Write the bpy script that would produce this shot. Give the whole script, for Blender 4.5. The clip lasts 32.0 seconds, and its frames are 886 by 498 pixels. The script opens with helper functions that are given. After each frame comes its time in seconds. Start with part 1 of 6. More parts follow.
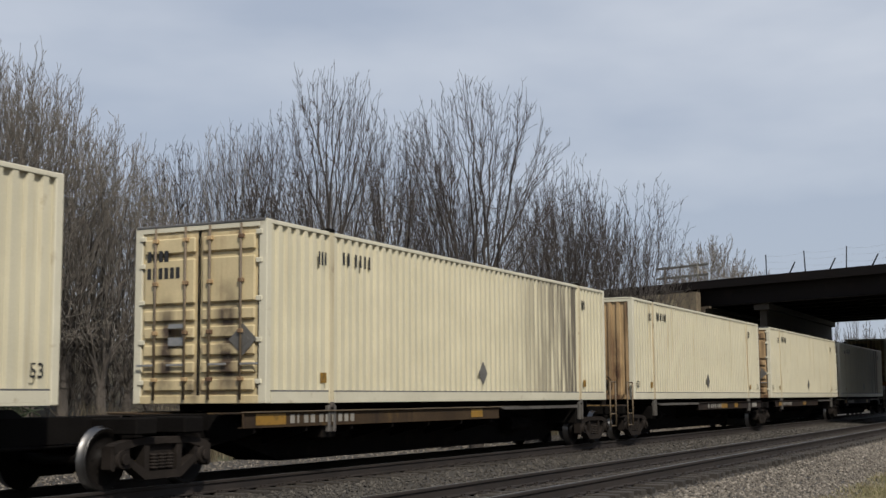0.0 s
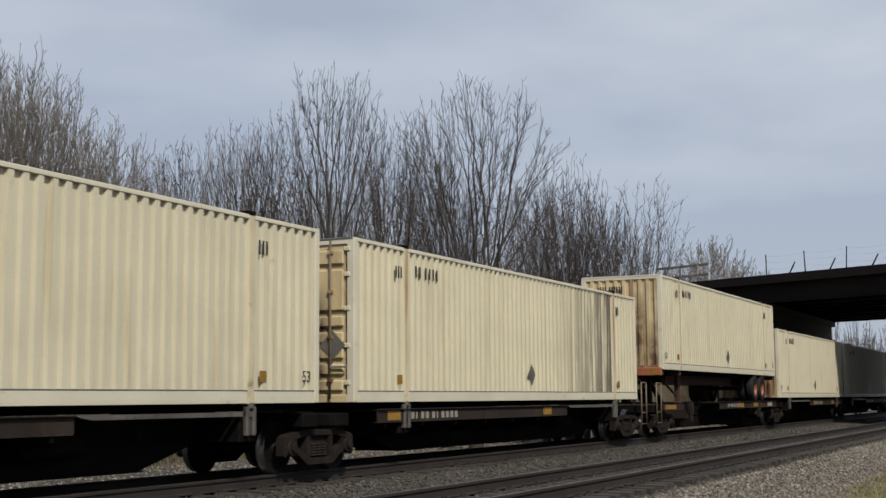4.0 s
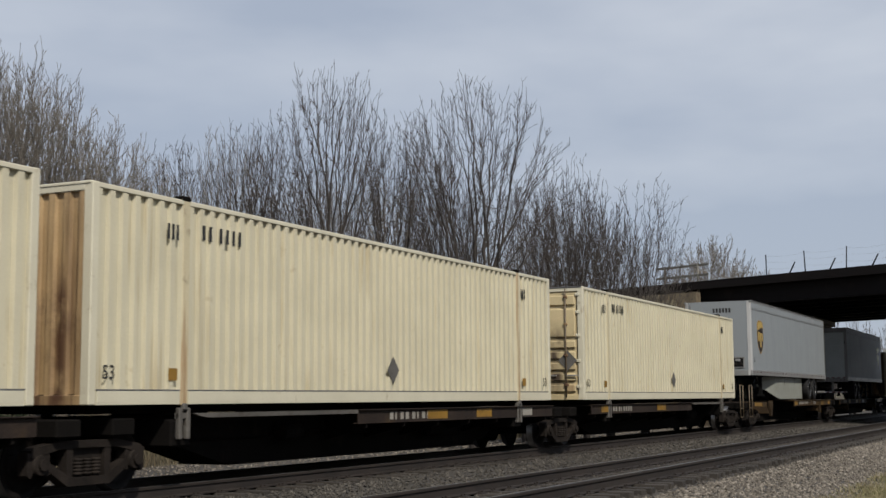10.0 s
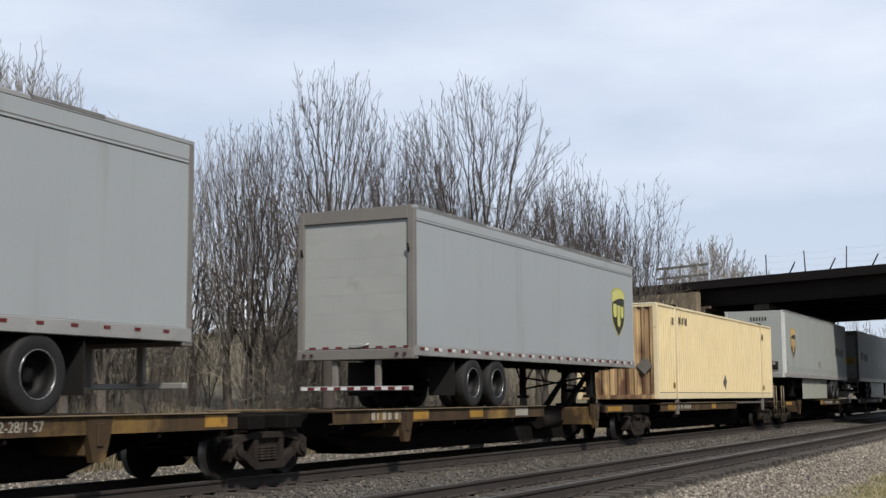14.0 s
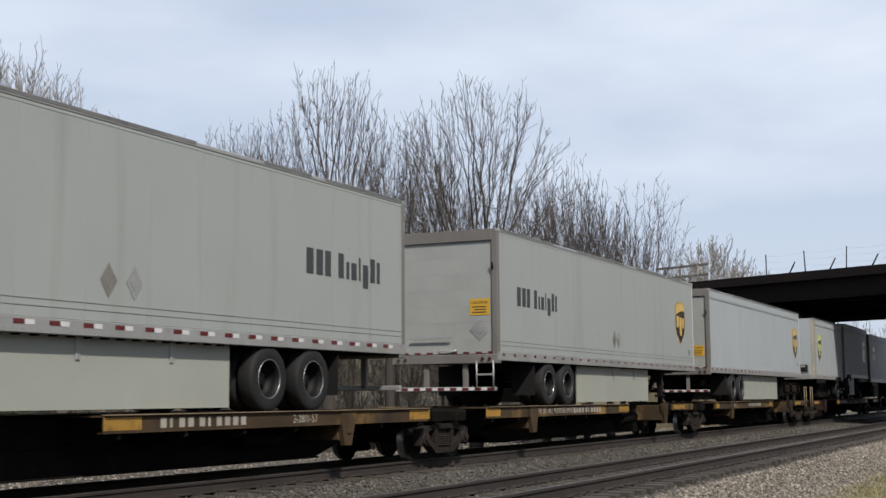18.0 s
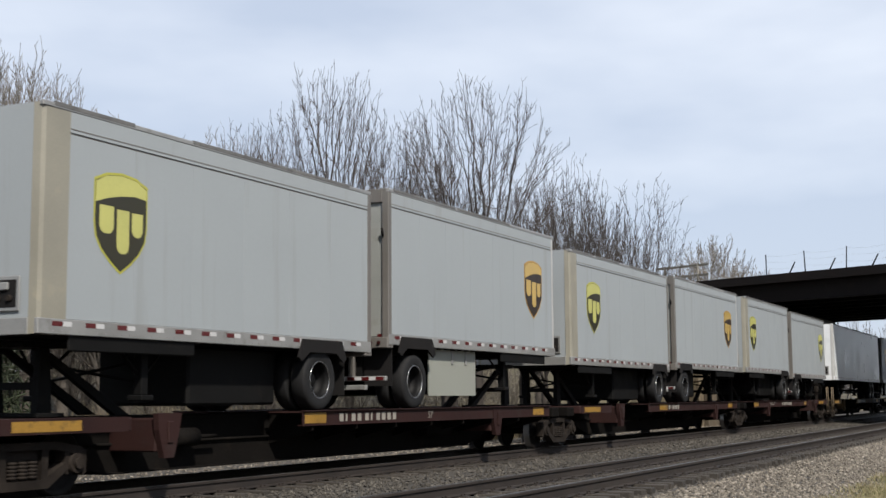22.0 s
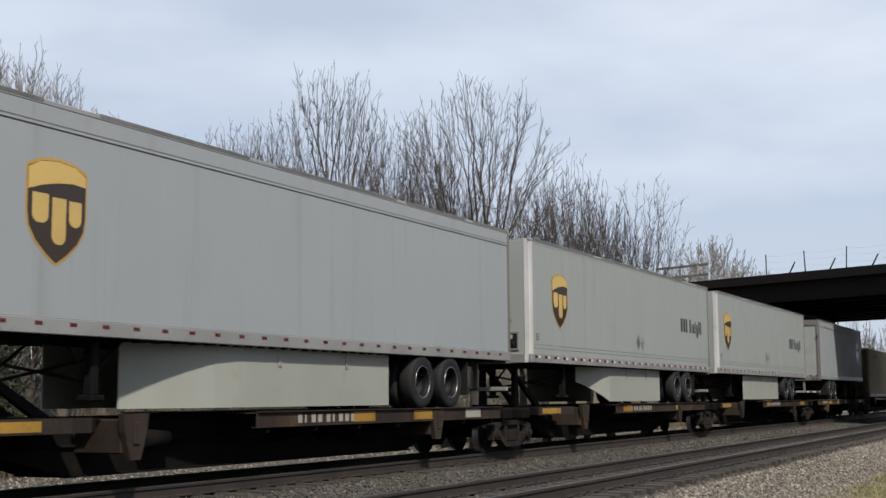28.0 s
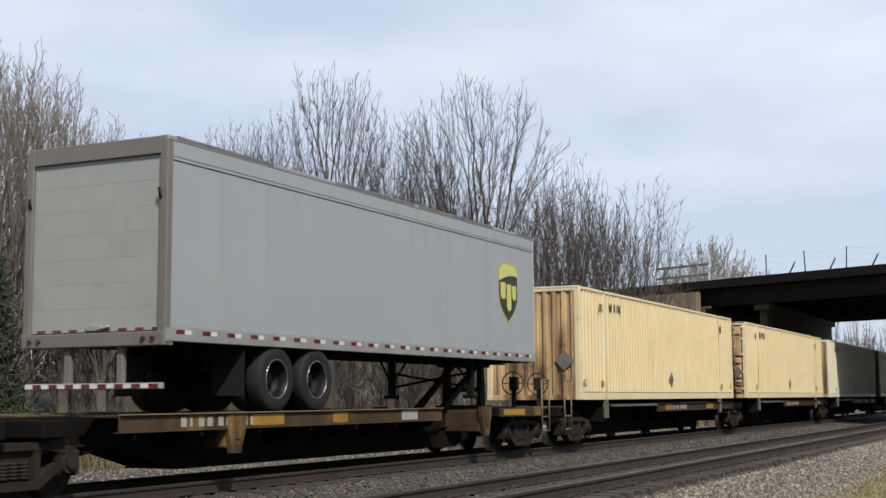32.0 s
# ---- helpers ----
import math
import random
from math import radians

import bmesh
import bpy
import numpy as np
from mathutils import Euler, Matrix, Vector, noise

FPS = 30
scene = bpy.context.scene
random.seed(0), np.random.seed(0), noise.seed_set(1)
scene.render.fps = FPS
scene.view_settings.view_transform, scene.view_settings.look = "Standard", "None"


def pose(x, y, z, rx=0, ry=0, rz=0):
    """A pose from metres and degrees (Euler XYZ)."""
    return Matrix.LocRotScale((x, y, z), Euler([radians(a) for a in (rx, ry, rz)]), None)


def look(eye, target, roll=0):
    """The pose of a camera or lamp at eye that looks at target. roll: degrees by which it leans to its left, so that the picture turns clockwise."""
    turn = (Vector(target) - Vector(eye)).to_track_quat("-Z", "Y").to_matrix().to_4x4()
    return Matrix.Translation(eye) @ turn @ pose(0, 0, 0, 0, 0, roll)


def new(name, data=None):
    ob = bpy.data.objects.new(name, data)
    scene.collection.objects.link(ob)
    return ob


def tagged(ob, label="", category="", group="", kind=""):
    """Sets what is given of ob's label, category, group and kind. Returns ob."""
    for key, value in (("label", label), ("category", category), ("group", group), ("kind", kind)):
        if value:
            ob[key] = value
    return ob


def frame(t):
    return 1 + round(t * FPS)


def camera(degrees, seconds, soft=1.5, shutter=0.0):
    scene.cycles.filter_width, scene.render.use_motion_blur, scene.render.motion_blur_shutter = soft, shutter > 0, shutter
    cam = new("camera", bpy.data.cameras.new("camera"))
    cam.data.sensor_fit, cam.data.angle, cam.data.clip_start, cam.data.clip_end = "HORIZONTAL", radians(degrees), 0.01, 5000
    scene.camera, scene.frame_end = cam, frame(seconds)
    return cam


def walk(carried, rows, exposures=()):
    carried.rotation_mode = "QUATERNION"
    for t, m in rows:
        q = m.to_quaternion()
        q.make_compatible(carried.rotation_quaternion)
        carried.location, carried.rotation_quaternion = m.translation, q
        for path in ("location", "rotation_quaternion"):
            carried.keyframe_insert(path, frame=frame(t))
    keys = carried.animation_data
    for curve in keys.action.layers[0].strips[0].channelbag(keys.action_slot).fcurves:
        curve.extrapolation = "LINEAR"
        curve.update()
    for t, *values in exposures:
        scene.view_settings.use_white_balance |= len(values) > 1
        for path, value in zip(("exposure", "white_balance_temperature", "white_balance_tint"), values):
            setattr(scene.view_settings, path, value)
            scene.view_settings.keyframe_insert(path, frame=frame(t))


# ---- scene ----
# x runs along the tracks away from the viewer, y across them, z = 0 is the top of the rails.
cam = camera(37.69, 32.0, soft=1.5, shutter=0.08)
EYE = Vector((0, 0, 1.2))
YAW, PITCH, ROLL = radians(25.9525), radians(6.577), -0.3986
AIM = EYE + 50 * Vector((math.cos(PITCH) * math.cos(YAW), math.cos(PITCH) * math.sin(YAW), math.sin(PITCH)))
walk(cam, [(0, look(EYE, AIM, ROLL)), (32, look(EYE, AIM, ROLL))],
     exposures=[(0, 0.06), (3, 0.0), (6, 0.1), (7, 0.02), (9, 0.02), (11.5, 0.0), (12.5, 0.05), (13.0, 0.33), (13.5, 0.5), (14.2, 0.58), (15.5, 0.35), (16.5, 0.28), (17.5, 0.42), (19, 0.62), (21, 0.57),
                (26, 0.57), (28, 0.46), (29.5, 0.57), (32, 0.57)])

TRACK_Y = 12.61          # the train's track
NEAR_Y = 7.3             # the empty track in front of it
# metres that the train has come forward, every two seconds
RUN = [(0, 0.0), (2, 25.76), (4, 51.47), (6, 77.15), (8, 102.85), (10, 128.57), (12, 154.32), (14, 180.1), (16, 205.92),
       (18, 231.77), (20, 257.62), (22, 283.47), (24, 309.28), (26, 335.03), (28, 360.68), (30, 386.17), (32, 411.46)]

# ---- world and sun ----
SUN_EL, SUN_AZ = radians(45), math.atan2(-0.75, -0.66)   # direction towards the sun
world = bpy.data.worlds.new("sky")
scene.world = world
world.use_nodes = True
wn, wl = world.node_tree.nodes, world.node_tree.links
wn.clear()
w_out = wn.new("ShaderNodeOutputWorld")
w_sky = wn.new("ShaderNodeTexSky")
w_sky.sky_type, w_sky.sun_disc = "NISHITA", False
w_sky.sun_elevation, w_sky.sun_rotation = SUN_EL, math.pi / 2 - SUN_AZ
w_bg1 = wn.new("ShaderNodeBackground")
w_bg1.inputs[1].default_value = 0.1
w_bg2 = wn.new("ShaderNodeBackground")
w_bg2.inputs[1].default_value = 0.77
w_geo = wn.new("ShaderNodeTexCoord")
w_map = wn.new("ShaderNodeMapping")
w_map.inputs["Scale"].default_value = (1.6, 1.6, 5.0)
w_map.inputs["Location"].default_value = (3.1, 1.7, 0.4)
w_noise = wn.new("ShaderNodeTexNoise")
w_noise.inputs["Scale"].default_value, w_noise.inputs["Detail"].default_value = 1.3, 5
w_noise.inputs["Roughness"].default_value = 0.52
w_ramp = wn.new("ShaderNodeValToRGB")
w_ramp.color_ramp.elements[0].position, w_ramp.color_ramp.elements[0].color = 0.36, (0.53, 0.60, 0.73, 1)
w_ramp.color_ramp.elements[1].position, w_ramp.color_ramp.elements[1].color = 0.66, (0.80, 0.85, 0.94, 1)
w_mix = wn.new("ShaderNodeMixShader")
w_high = wn.new("ShaderNodeMapRange")          # the cloud thins towards the zenith
w_high.inputs[1].default_value, w_high.inputs[2].default_value = 0.30, 0.85
w_high.inputs[3].default_value, w_high.inputs[4].default_value = 0.88, 0.45
wl.new(w_geo.outputs["Generated"], w_map.inputs[0])
wl.new(w_map.outputs[0], w_noise.inputs["Vector"])
w_sep = wn.new("ShaderNodeSeparateXYZ")
w_side = wn.new("ShaderNodeMapRange")
w_side.inputs[1].default_value, w_side.inputs[2].default_value = 0.1, 0.75
w_side.inputs[3].default_value, w_side.inputs[4].default_value = -0.09, 0.05
w_add = wn.new("ShaderNodeMath")
wl.new(w_geo.outputs["Generated"], w_sep.inputs[0])
wl.new(w_sep.outputs[1], w_side.inputs[0])
wl.new(w_sep.outputs[2], w_high.inputs[0])
wl.new(w_high.outputs[0], w_mix.inputs[0])
wl.new(w_noise.outputs["Fac"], w_add.inputs[0])
wl.new(w_side.outputs[0], w_add.inputs[1])
wl.new(w_add.outputs[0], w_ramp.inputs[0])
wl.new(w_ramp.outputs[0], w_bg2.inputs[0])
wl.new(w_sky.outputs[0], w_bg1.inputs[0])
wl.new(w_bg1.outputs[0], w_mix.inputs[1])
wl.new(w_bg2.outputs[0], w_mix.inputs[2])
wl.new(w_mix.outputs[0], w_out.inputs[0])

sun = new("sun", bpy.data.lights.new("sun", "SUN"))
sun.data.energy, sun.data.angle, sun.data.color = 3.95, radians(2), (1.0, 0.94, 0.85)
sun.matrix_world = look((-40, -60, 80), Vector((-40, -60, 80)) - Vector((math.cos(SUN_AZ) * math.cos(SUN_EL),
                        math.sin(SUN_AZ) * math.cos(SUN_EL), math.sin(SUN_EL))))


# ---- materials ----
def material(name, color, rough=0.7, metal=0.0, vary=0.18, scale=1.2, fine=35.0, bump=0.15, spots=None, streaks=None,
             stretch=(1, 1, 1), tone=0.0, bump_size=0.01, band=None, spec=0.5, soot=None, soot_color=(0.040, 0.024, 0.017)):
    """A paint or surface with two scales of change, and on top spots (colour, amount, scale) and downward streaks
    (colour, amount, scale). tone: how much each object differs."""
    m = bpy.data.materials.new(name)
    m.use_nodes = True
    n, l = m.node_tree.nodes, m.node_tree.links
    bsdf = n["Principled BSDF"]
    bsdf.inputs["Metallic"].default_value = metal
    bsdf.inputs["Specular IOR Level"].default_value = spec
    color = [c * 0.76 for c in color]
    tc = n.new("ShaderNodeTexCoord")
    info = n.new("ShaderNodeObjectInfo")
    shift = n.new("ShaderNodeVectorMath")
    shift.operation = "MULTIPLY_ADD"
    shift.inputs[1].default_value = (7.3, 3.1, 5.7)
    l.new(info.outputs["Random"], shift.inputs[0])
    l.new(tc.outputs["Object"], shift.inputs[2])

    def noise_at(size, detail, stretched=(1, 1, 1), rough_=0.55):
        mp = n.new("ShaderNodeMapping")
        mp.inputs["Scale"].default_value = stretched
        l.new(shift.outputs[0], mp.inputs[0])
        t = n.new("ShaderNodeTexNoise")
        t.inputs["Scale"].default_value, t.inputs["Detail"].default_value = size, detail
        t.inputs["Roughness"].default_value = rough_
        l.new(mp.outputs[0], t.inputs["Vector"])
        return t.outputs["Fac"]

    def ramp(fac, a, b, lo=0.0, hi=1.0):
        r = n.new("ShaderNodeMapRange")
        r.inputs[1].default_value, r.inputs[2].default_value = a, b
        r.inputs[3].default_value, r.inputs[4].default_value = lo, hi
        l.new(fac, r.inputs[0])
        return r.outputs[0]

    def mixed(kind, fac, a, b):
        x = n.new("ShaderNodeMix")
        x.data_type, x.blend_type = "RGBA", kind
        for sock, val in ((x.inputs[0], fac), (x.inputs[6], a), (x.inputs[7], b)):
            if isinstance(val, (tuple, list)):
                sock.default_value = (*val[:3], 1)
            elif isinstance(val, (int, float)):
                sock.default_value = val
            else:
                l.new(val, sock)
        return x.outputs[2]

    def grey(fac):
        c = n.new("ShaderNodeCombineColor")
        for i in range(3):
            l.new(fac, c.inputs[i])
        return c.outputs[0]

    big = noise_at(scale, 4, stretch)
    small = noise_at(fine, 3, stretch)
    col = mixed("MULTIPLY", 1.0, color, grey(ramp(big, 0.3, 0.7, 1 - vary, 1 + vary)))
    col = mixed("MULTIPLY", 1.0, col, grey(ramp(small, 0.3, 0.7, 1 - vary * 0.5, 1 + vary * 0.5)))
    if tone:
        col = mixed("MULTIPLY", 1.0, col, grey(ramp(info.outputs["Random"], 0, 1, 1 - tone, 1 + tone)))
    rgh = ramp(big, 0.3, 0.7, max(rough - 0.1, 0.02), min(rough + 0.1, 1))
    for extra, st in ((spots, (1, 1, 1)), (streaks, (1, 1, 0.06))):
        if extra:
            c2, amount, sc = extra
            c2 = [c * 0.8 for c in c2]
            fac = ramp(noise_at(sc, 6, st, 0.62), 0.68 - 0.28 * amount, 0.80 - 0.22 * amount, 0.0, min(1, 0.55 + 0.4 * amount))
            col = mixed("MIX", fac, col, c2)
    if band:
        # sooty streaks between two places along x
        sep = n.new("ShaderNodeSeparateXYZ")
        l.new(tc.outputs["Object"], sep.inputs[0])
        mask = n.new("ShaderNodeMath")
        mask.operation = "MULTIPLY"
        l.new(ramp(sep.outputs[0], band[0], band[1] - 0.4), mask.inputs[0])
        l.new(ramp(sep.outputs[0], band[1] - 0.1, band[1], 1.0, 0.0), mask.inputs[1])
        both = n.new("ShaderNodeMath")
        both.operation = "MULTIPLY"
        l.new(mask.outputs[0], both.inputs[0])
        l.new(ramp(noise_at(8.0, 5, (1, 1, 0.05)), 0.36, 0.56, 0.0, 0.9), both.inputs[1])
        col = mixed("MIX", both.outputs[0], col, (0.075, 0.062, 0.05))
    if soot:
        # smeared soot in columns (place across, half width, bottom, top)
        sep = n.new("ShaderNodeSeparateXYZ")
        l.new(tc.outputs["Object"], sep.inputs[0])
        smear = noise_at(2.6, 4, (1, 1, 0.8))
        for at, half, bottom, top in soot:
            off = n.new("ShaderNodeMath")
            off.operation, off.inputs[1].default_value = "SUBTRACT", at
            l.new(sep.outputs[1], off.inputs[0])
            away = n.new("ShaderNodeMath")
            away.operation = "ABSOLUTE"
            l.new(off.outputs[0], away.inputs[0])
            fac = ramp(away.outputs[0], half * 0.4, half * 1.3, 1.0, 0.0)
            for other in (ramp(sep.outputs[2], bottom - 0.3, bottom + 0.2), ramp(sep.outputs[2], top - 0.5, top + 0.15, 1.0, 0.0), ramp(smear, 0.36, 0.56, 0.25, 0.95)):
                both = n.new("ShaderNodeMath")
                both.operation = "MULTIPLY"
                l.new(fac, both.inputs[0])
                l.new(other, both.inputs[1])
                fac = both.outputs[0]
            col = mixed("MIX", fac, col, soot_color)
    l.new(col, bsdf.inputs["Base Color"])
    l.new(rgh, bsdf.inputs["Roughness"])
    if bump:
        b = n.new("ShaderNodeBump")
        b.inputs["Strength"].default_value, b.inputs["Distance"].default_value = bump, bump_size
        l.new(small, b.inputs["Height"])
        l.new(b.outputs[0], bsdf.inputs["Normal"])
    return m


RUST = (0.13, 0.055, 0.022)
GRIME = (0.035, 0.030, 0.026)
M = {
    "cream": material("cream paint", (0.66, 0.61, 0.447), 0.55, spec=0.25, vary=0.06, streaks=((0.47, 0.385, 0.235), 0.44, 4.6), spots=((0.30, 0.22, 0.13), 0.10, 2.4), bump=0.05),
    "cream_stained": material("stained cream paint", (0.68, 0.625, 0.45), 0.55, spec=0.25, vary=0.06, streaks=((0.45, 0.38, 0.25), 0.3, 2.0), bump=0.05, band=(1.2, 6.0)),
    "cream_tan": material("yellowed cream paint", (0.66, 0.545, 0.325), 0.55, spec=0.25, vary=0.06, streaks=((0.42, 0.30, 0.15), 0.3, 2.0), bump=0.05),
    "cream_rail": material("cream rail paint", (0.70, 0.655, 0.50), 0.5, vary=0.06, spots=((0.32, 0.24, 0.14), 0.25, 4), bump=0.05),
    "cream_post": material("rust-run cream paint", (0.64, 0.56, 0.37), 0.55, vary=0.10, streaks=((0.36, 0.21, 0.09), 0.75, 6.0), spots=((0.10, 0.06, 0.035), 0.3, 3.0), bump=0.08),
    "cream_rust": material("rusty cream paint", (0.50, 0.345, 0.175), 0.6, vary=0.14, streaks=((0.085, 0.040, 0.020), 0.85, 2.6), spots=((0.06, 0.035, 0.024), 0.36, 1.0), bump=0.1,
                           soot=((-0.78, 0.16, -0.4, 1.9), (-0.2, 0.22, -0.4, 1.3), (0.55, 0.2, -0.4, 1.7)), soot_color=(0.075, 0.035, 0.018)),
    "cream_browned": material("browned cream paint", (0.62, 0.49, 0.28), 0.6, vary=0.12, streaks=((0.16, 0.075, 0.03), 0.6, 3.2), spots=((0.12, 0.06, 0.03), 0.38, 0.8), bump=0.1,
                              soot=((-0.55, 0.22, -0.4, 2.3), (0.15, 0.35, -0.4, 1.5), (-1.0, 0.2, -0.4, 1.2)), soot_color=(0.085, 0.038, 0.018)),
    "cream_sooty": material("sooty cream paint", (0.66, 0.54, 0.31), 0.6, vary=0.12, spots=((0.20, 0.10, 0.045), 0.30, 1.1), streaks=((0.26, 0.14, 0.06), 0.42, 1.6), bump=0.1,
                            soot=((0.62, 0.16, 0.2, 1.75), (-0.55, 0.20, 0.25, 1.95), (0.1, 0.12, 0.1, 0.6))),
    "trailer": material("grey trailer paint", (0.290, 0.315, 0.329), 0.55, spec=0.2, vary=0.025, scale=0.8, fine=18, bump=0.03, tone=0.006, streaks=((0.235, 0.245, 0.245), 0.4, 2.2)),
    "trailer_warm": material("warm grey trailer paint", (0.286, 0.306, 0.293), 0.55, spec=0.2, vary=0.025, scale=0.8, fine=18, bump=0.03, tone=0.006, streaks=((0.232, 0.236, 0.222), 0.4, 2.2)),
    "trailer_light": material("pale grey trailer paint", (0.340, 0.369, 0.384), 0.55, spec=0.2, vary=0.025, scale=0.8, fine=18, bump=0.03, tone=0.006, streaks=((0.275, 0.29, 0.29), 0.4, 2.2)),
    "trailer_door": material("dull trailer door paint", (0.285, 0.295, 0.28), 0.5, vary=0.07, spots=((0.20, 0.195, 0.175), 0.3, 1.2), bump=0.04),
    "trailer_white": material("white trailer paint", (0.80, 0.82, 0.83), 0.35, vary=0.03, scale=0.8, fine=18, bump=0.03, tone=0.015),
    "skirt": material("skirt panel paint", (0.30, 0.31, 0.272), 0.5, vary=0.05, spots=((0.25, 0.24, 0.20), 0.25, 1.5), bump=0.04),
    "alu": material("dull aluminium", (0.33, 0.33, 0.32), 0.45, metal=0.4, vary=0.10, spots=((0.19, 0.185, 0.17), 0.3, 3), bump=0.05),
    "alu_bright": material("polished aluminium", (0.45, 0.45, 0.45), 0.3, metal=0.9, vary=0.08, bump=0.03),
    "corner_light": material("pale weathered corner post", (0.46, 0.46, 0.45), 0.5, vary=0.10, spots=((0.28, 0.275, 0.26), 0.3, 3), bump=0.05),
    "post_tan": material("tan corner paint", (0.28, 0.265, 0.215), 0.5, vary=0.08, spots=((0.34, 0.31, 0.23), 0.3, 2), bump=0.04),
    "frame_brown": material("grey brown rear frame", (0.14, 0.13, 0.118), 0.55, vary=0.10, spots=((0.12, 0.10, 0.09), 0.3, 3), bump=0.06),
    # black and under: deep shade beneath the cars is put into both colours
    "black": material("black underframe paint deepened for shade", (0.009, 0.009, 0.009), 0.6, vary=0.25, spots=((0.02, 0.017, 0.015), 0.35, 3), bump=0.1, spec=0.06),
    "under": material("sooty steel blackened for shade", (0.0095, 0.0085, 0.0078), 0.85, vary=0.3, spots=((0.022, 0.017, 0.013), 0.4, 2.5), bump=0.2, spec=0.03),
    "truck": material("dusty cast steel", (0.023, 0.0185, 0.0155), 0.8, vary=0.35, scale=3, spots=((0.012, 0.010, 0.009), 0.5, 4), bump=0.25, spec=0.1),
    "deck_brown": material("sooty brown deck paint", (0.030, 0.021, 0.016), 0.75, vary=0.4, spots=((0.080, 0.050, 0.024), 0.38, 0.7), streaks=((0.014, 0.011, 0.010), 0.55, 2.2), bump=0.15, spec=0.2),
    "deck_yellow": material("worn brown and yellow deck paint", (0.055, 0.035, 0.018), 0.75, vary=0.4, spots=((0.26, 0.16, 0.045), 0.55, 0.6), streaks=((0.018, 0.014, 0.012), 0.55, 2.2), bump=0.15, spec=0.2),
    "deck_edge": material("bare worn deck edge", (0.15, 0.11, 0.065), 0.6, vary=0.25, spots=((0.10, 0.065, 0.04), 0.5, 2), bump=0.1),
    "deck_red": material("oxide red deck paint", (0.027, 0.0105, 0.009), 0.7, vary=0.2, spots=((0.03, 0.02, 0.018), 0.5, 1.6), bump=0.15, spec=0.2),
    "patch_yellow": material("yellow reflective patch", (0.30, 0.165, 0.024), 0.5, vary=0.2, spots=((0.05, 0.03, 0.015), 0.5, 5), bump=0.03),
    "patch_white": material("white patch", (0.32, 0.30, 0.26), 0.5, vary=0.12, spots=((0.3, 0.25, 0.2), 0.4, 6), bump=0.03),
    "tyre": material("tyre rubber", (0.013, 0.013, 0.0135), 0.75, vary=0.25, spots=((0.024, 0.023, 0.022), 0.4, 5), bump=0.2, spec=0.25),
    "rim_orange": material("rusty orange rim", (0.30, 0.10, 0.04), 0.6, vary=0.2, spots=(RUST, 0.4, 8), bump=0.1),
    "rim_white": material("dusty dark rim", (0.007, 0.007, 0.0075), 0.6, spec=0.15, vary=0.15, spots=((0.016, 0.015, 0.014), 0.35, 8), bump=0.05),
    "wheel_steel": material("wheel steel", (0.010, 0.0085, 0.0075), 0.6, spec=0.1, metal=0.0, vary=0.25, spots=((0.016, 0.013, 0.011), 0.5, 4), bump=0.1),
    "tread": material("bright wheel tread", (0.22, 0.215, 0.21), 0.42, metal=1.0, vary=0.1, bump=0.02),
    "red_lens": material("red reflector", (0.09, 0.010, 0.011), 0.3, vary=0.05, bump=0),
    "tail_red": material("unlit dark red lamp", (0.035, 0.008, 0.008), 0.35, vary=0.05, bump=0),
    "white_lens": material("white reflector", (0.55, 0.55, 0.55), 0.3, vary=0.03, bump=0),
    "ink": material("black lettering", (0.02, 0.02, 0.02), 0.6, vary=0.1, bump=0),
    "ink_grey": material("dark grey lettering", (0.03, 0.033, 0.036), 0.6, vary=0.1, bump=0),
    "gasket": material("dark gasket", (0.016, 0.015, 0.015), 0.85, spec=0.1, vary=0.1, bump=0.05),
    "tan_rail": material("yellowed rail paint", (0.67, 0.57, 0.36), 0.5, vary=0.06, spots=((0.32, 0.22, 0.12), 0.25, 4), bump=0.05),
    "roof_grime": material("weathered roof edge tape", (0.13, 0.128, 0.125), 0.7, vary=0.3, spots=((0.05, 0.05, 0.05), 0.5, 6), bump=0.15),
    "placard": material("weathered placard frame", (0.20, 0.19, 0.17), 0.5, metal=0.4, vary=0.2, bump=0.05),
    "worn_steel": material("worn bare bracket steel", (0.13, 0.12, 0.105), 0.6, metal=0.2, vary=0.3, spots=((0.05, 0.035, 0.025), 0.5, 6), bump=0.15),
    "rod_grime": material("grimy painted lock rod", (0.16, 0.12, 0.075), 0.6, vary=0.3, spots=((0.05, 0.035, 0.025), 0.5, 5), bump=0.1),
    "placard_light": material("aluminium placard frame", (0.36, 0.36, 0.35), 0.45, metal=0.5, vary=0.15, bump=0.05),
    "caution": material("yellow warning sticker", (0.52, 0.30, 0.02), 0.5, vary=0.06, bump=0.02),
    "shield": material("dark brown shield", (0.028, 0.017, 0.010), 0.4, vary=0.08, bump=0.02),
    "gold": material("gold sticker", (0.44, 0.25, 0.04), 0.4, vary=0.10, scale=2, bump=0.02),
    "gold_pale": material("pale gold sticker", (0.52, 0.36, 0.11), 0.4, vary=0.08, bump=0.02),
    "lime": material("faded lime gold sticker", (0.42, 0.41, 0.055), 0.4, vary=0.08, bump=0.02),
    "lime_pale": material("pale lime sticker", (0.50, 0.49, 0.15), 0.4, vary=0.08, bump=0.02),
    "shield_green": material("faded olive shield", (0.026, 0.023, 0.009), 0.4, vary=0.08, bump=0.02),
    # rust darkened further, so the colour holds the shadow below the rail head
    "rail_side": material("rusty rail with head shadow", (0.028, 0.021, 0.017), 0.75, metal=0.2, vary=0.25, scale=2, bump=0.15),
    "rail_top": material("worn rail head", (0.19, 0.185, 0.18), 0.45, metal=1.0, vary=0.15, bump=0.03),
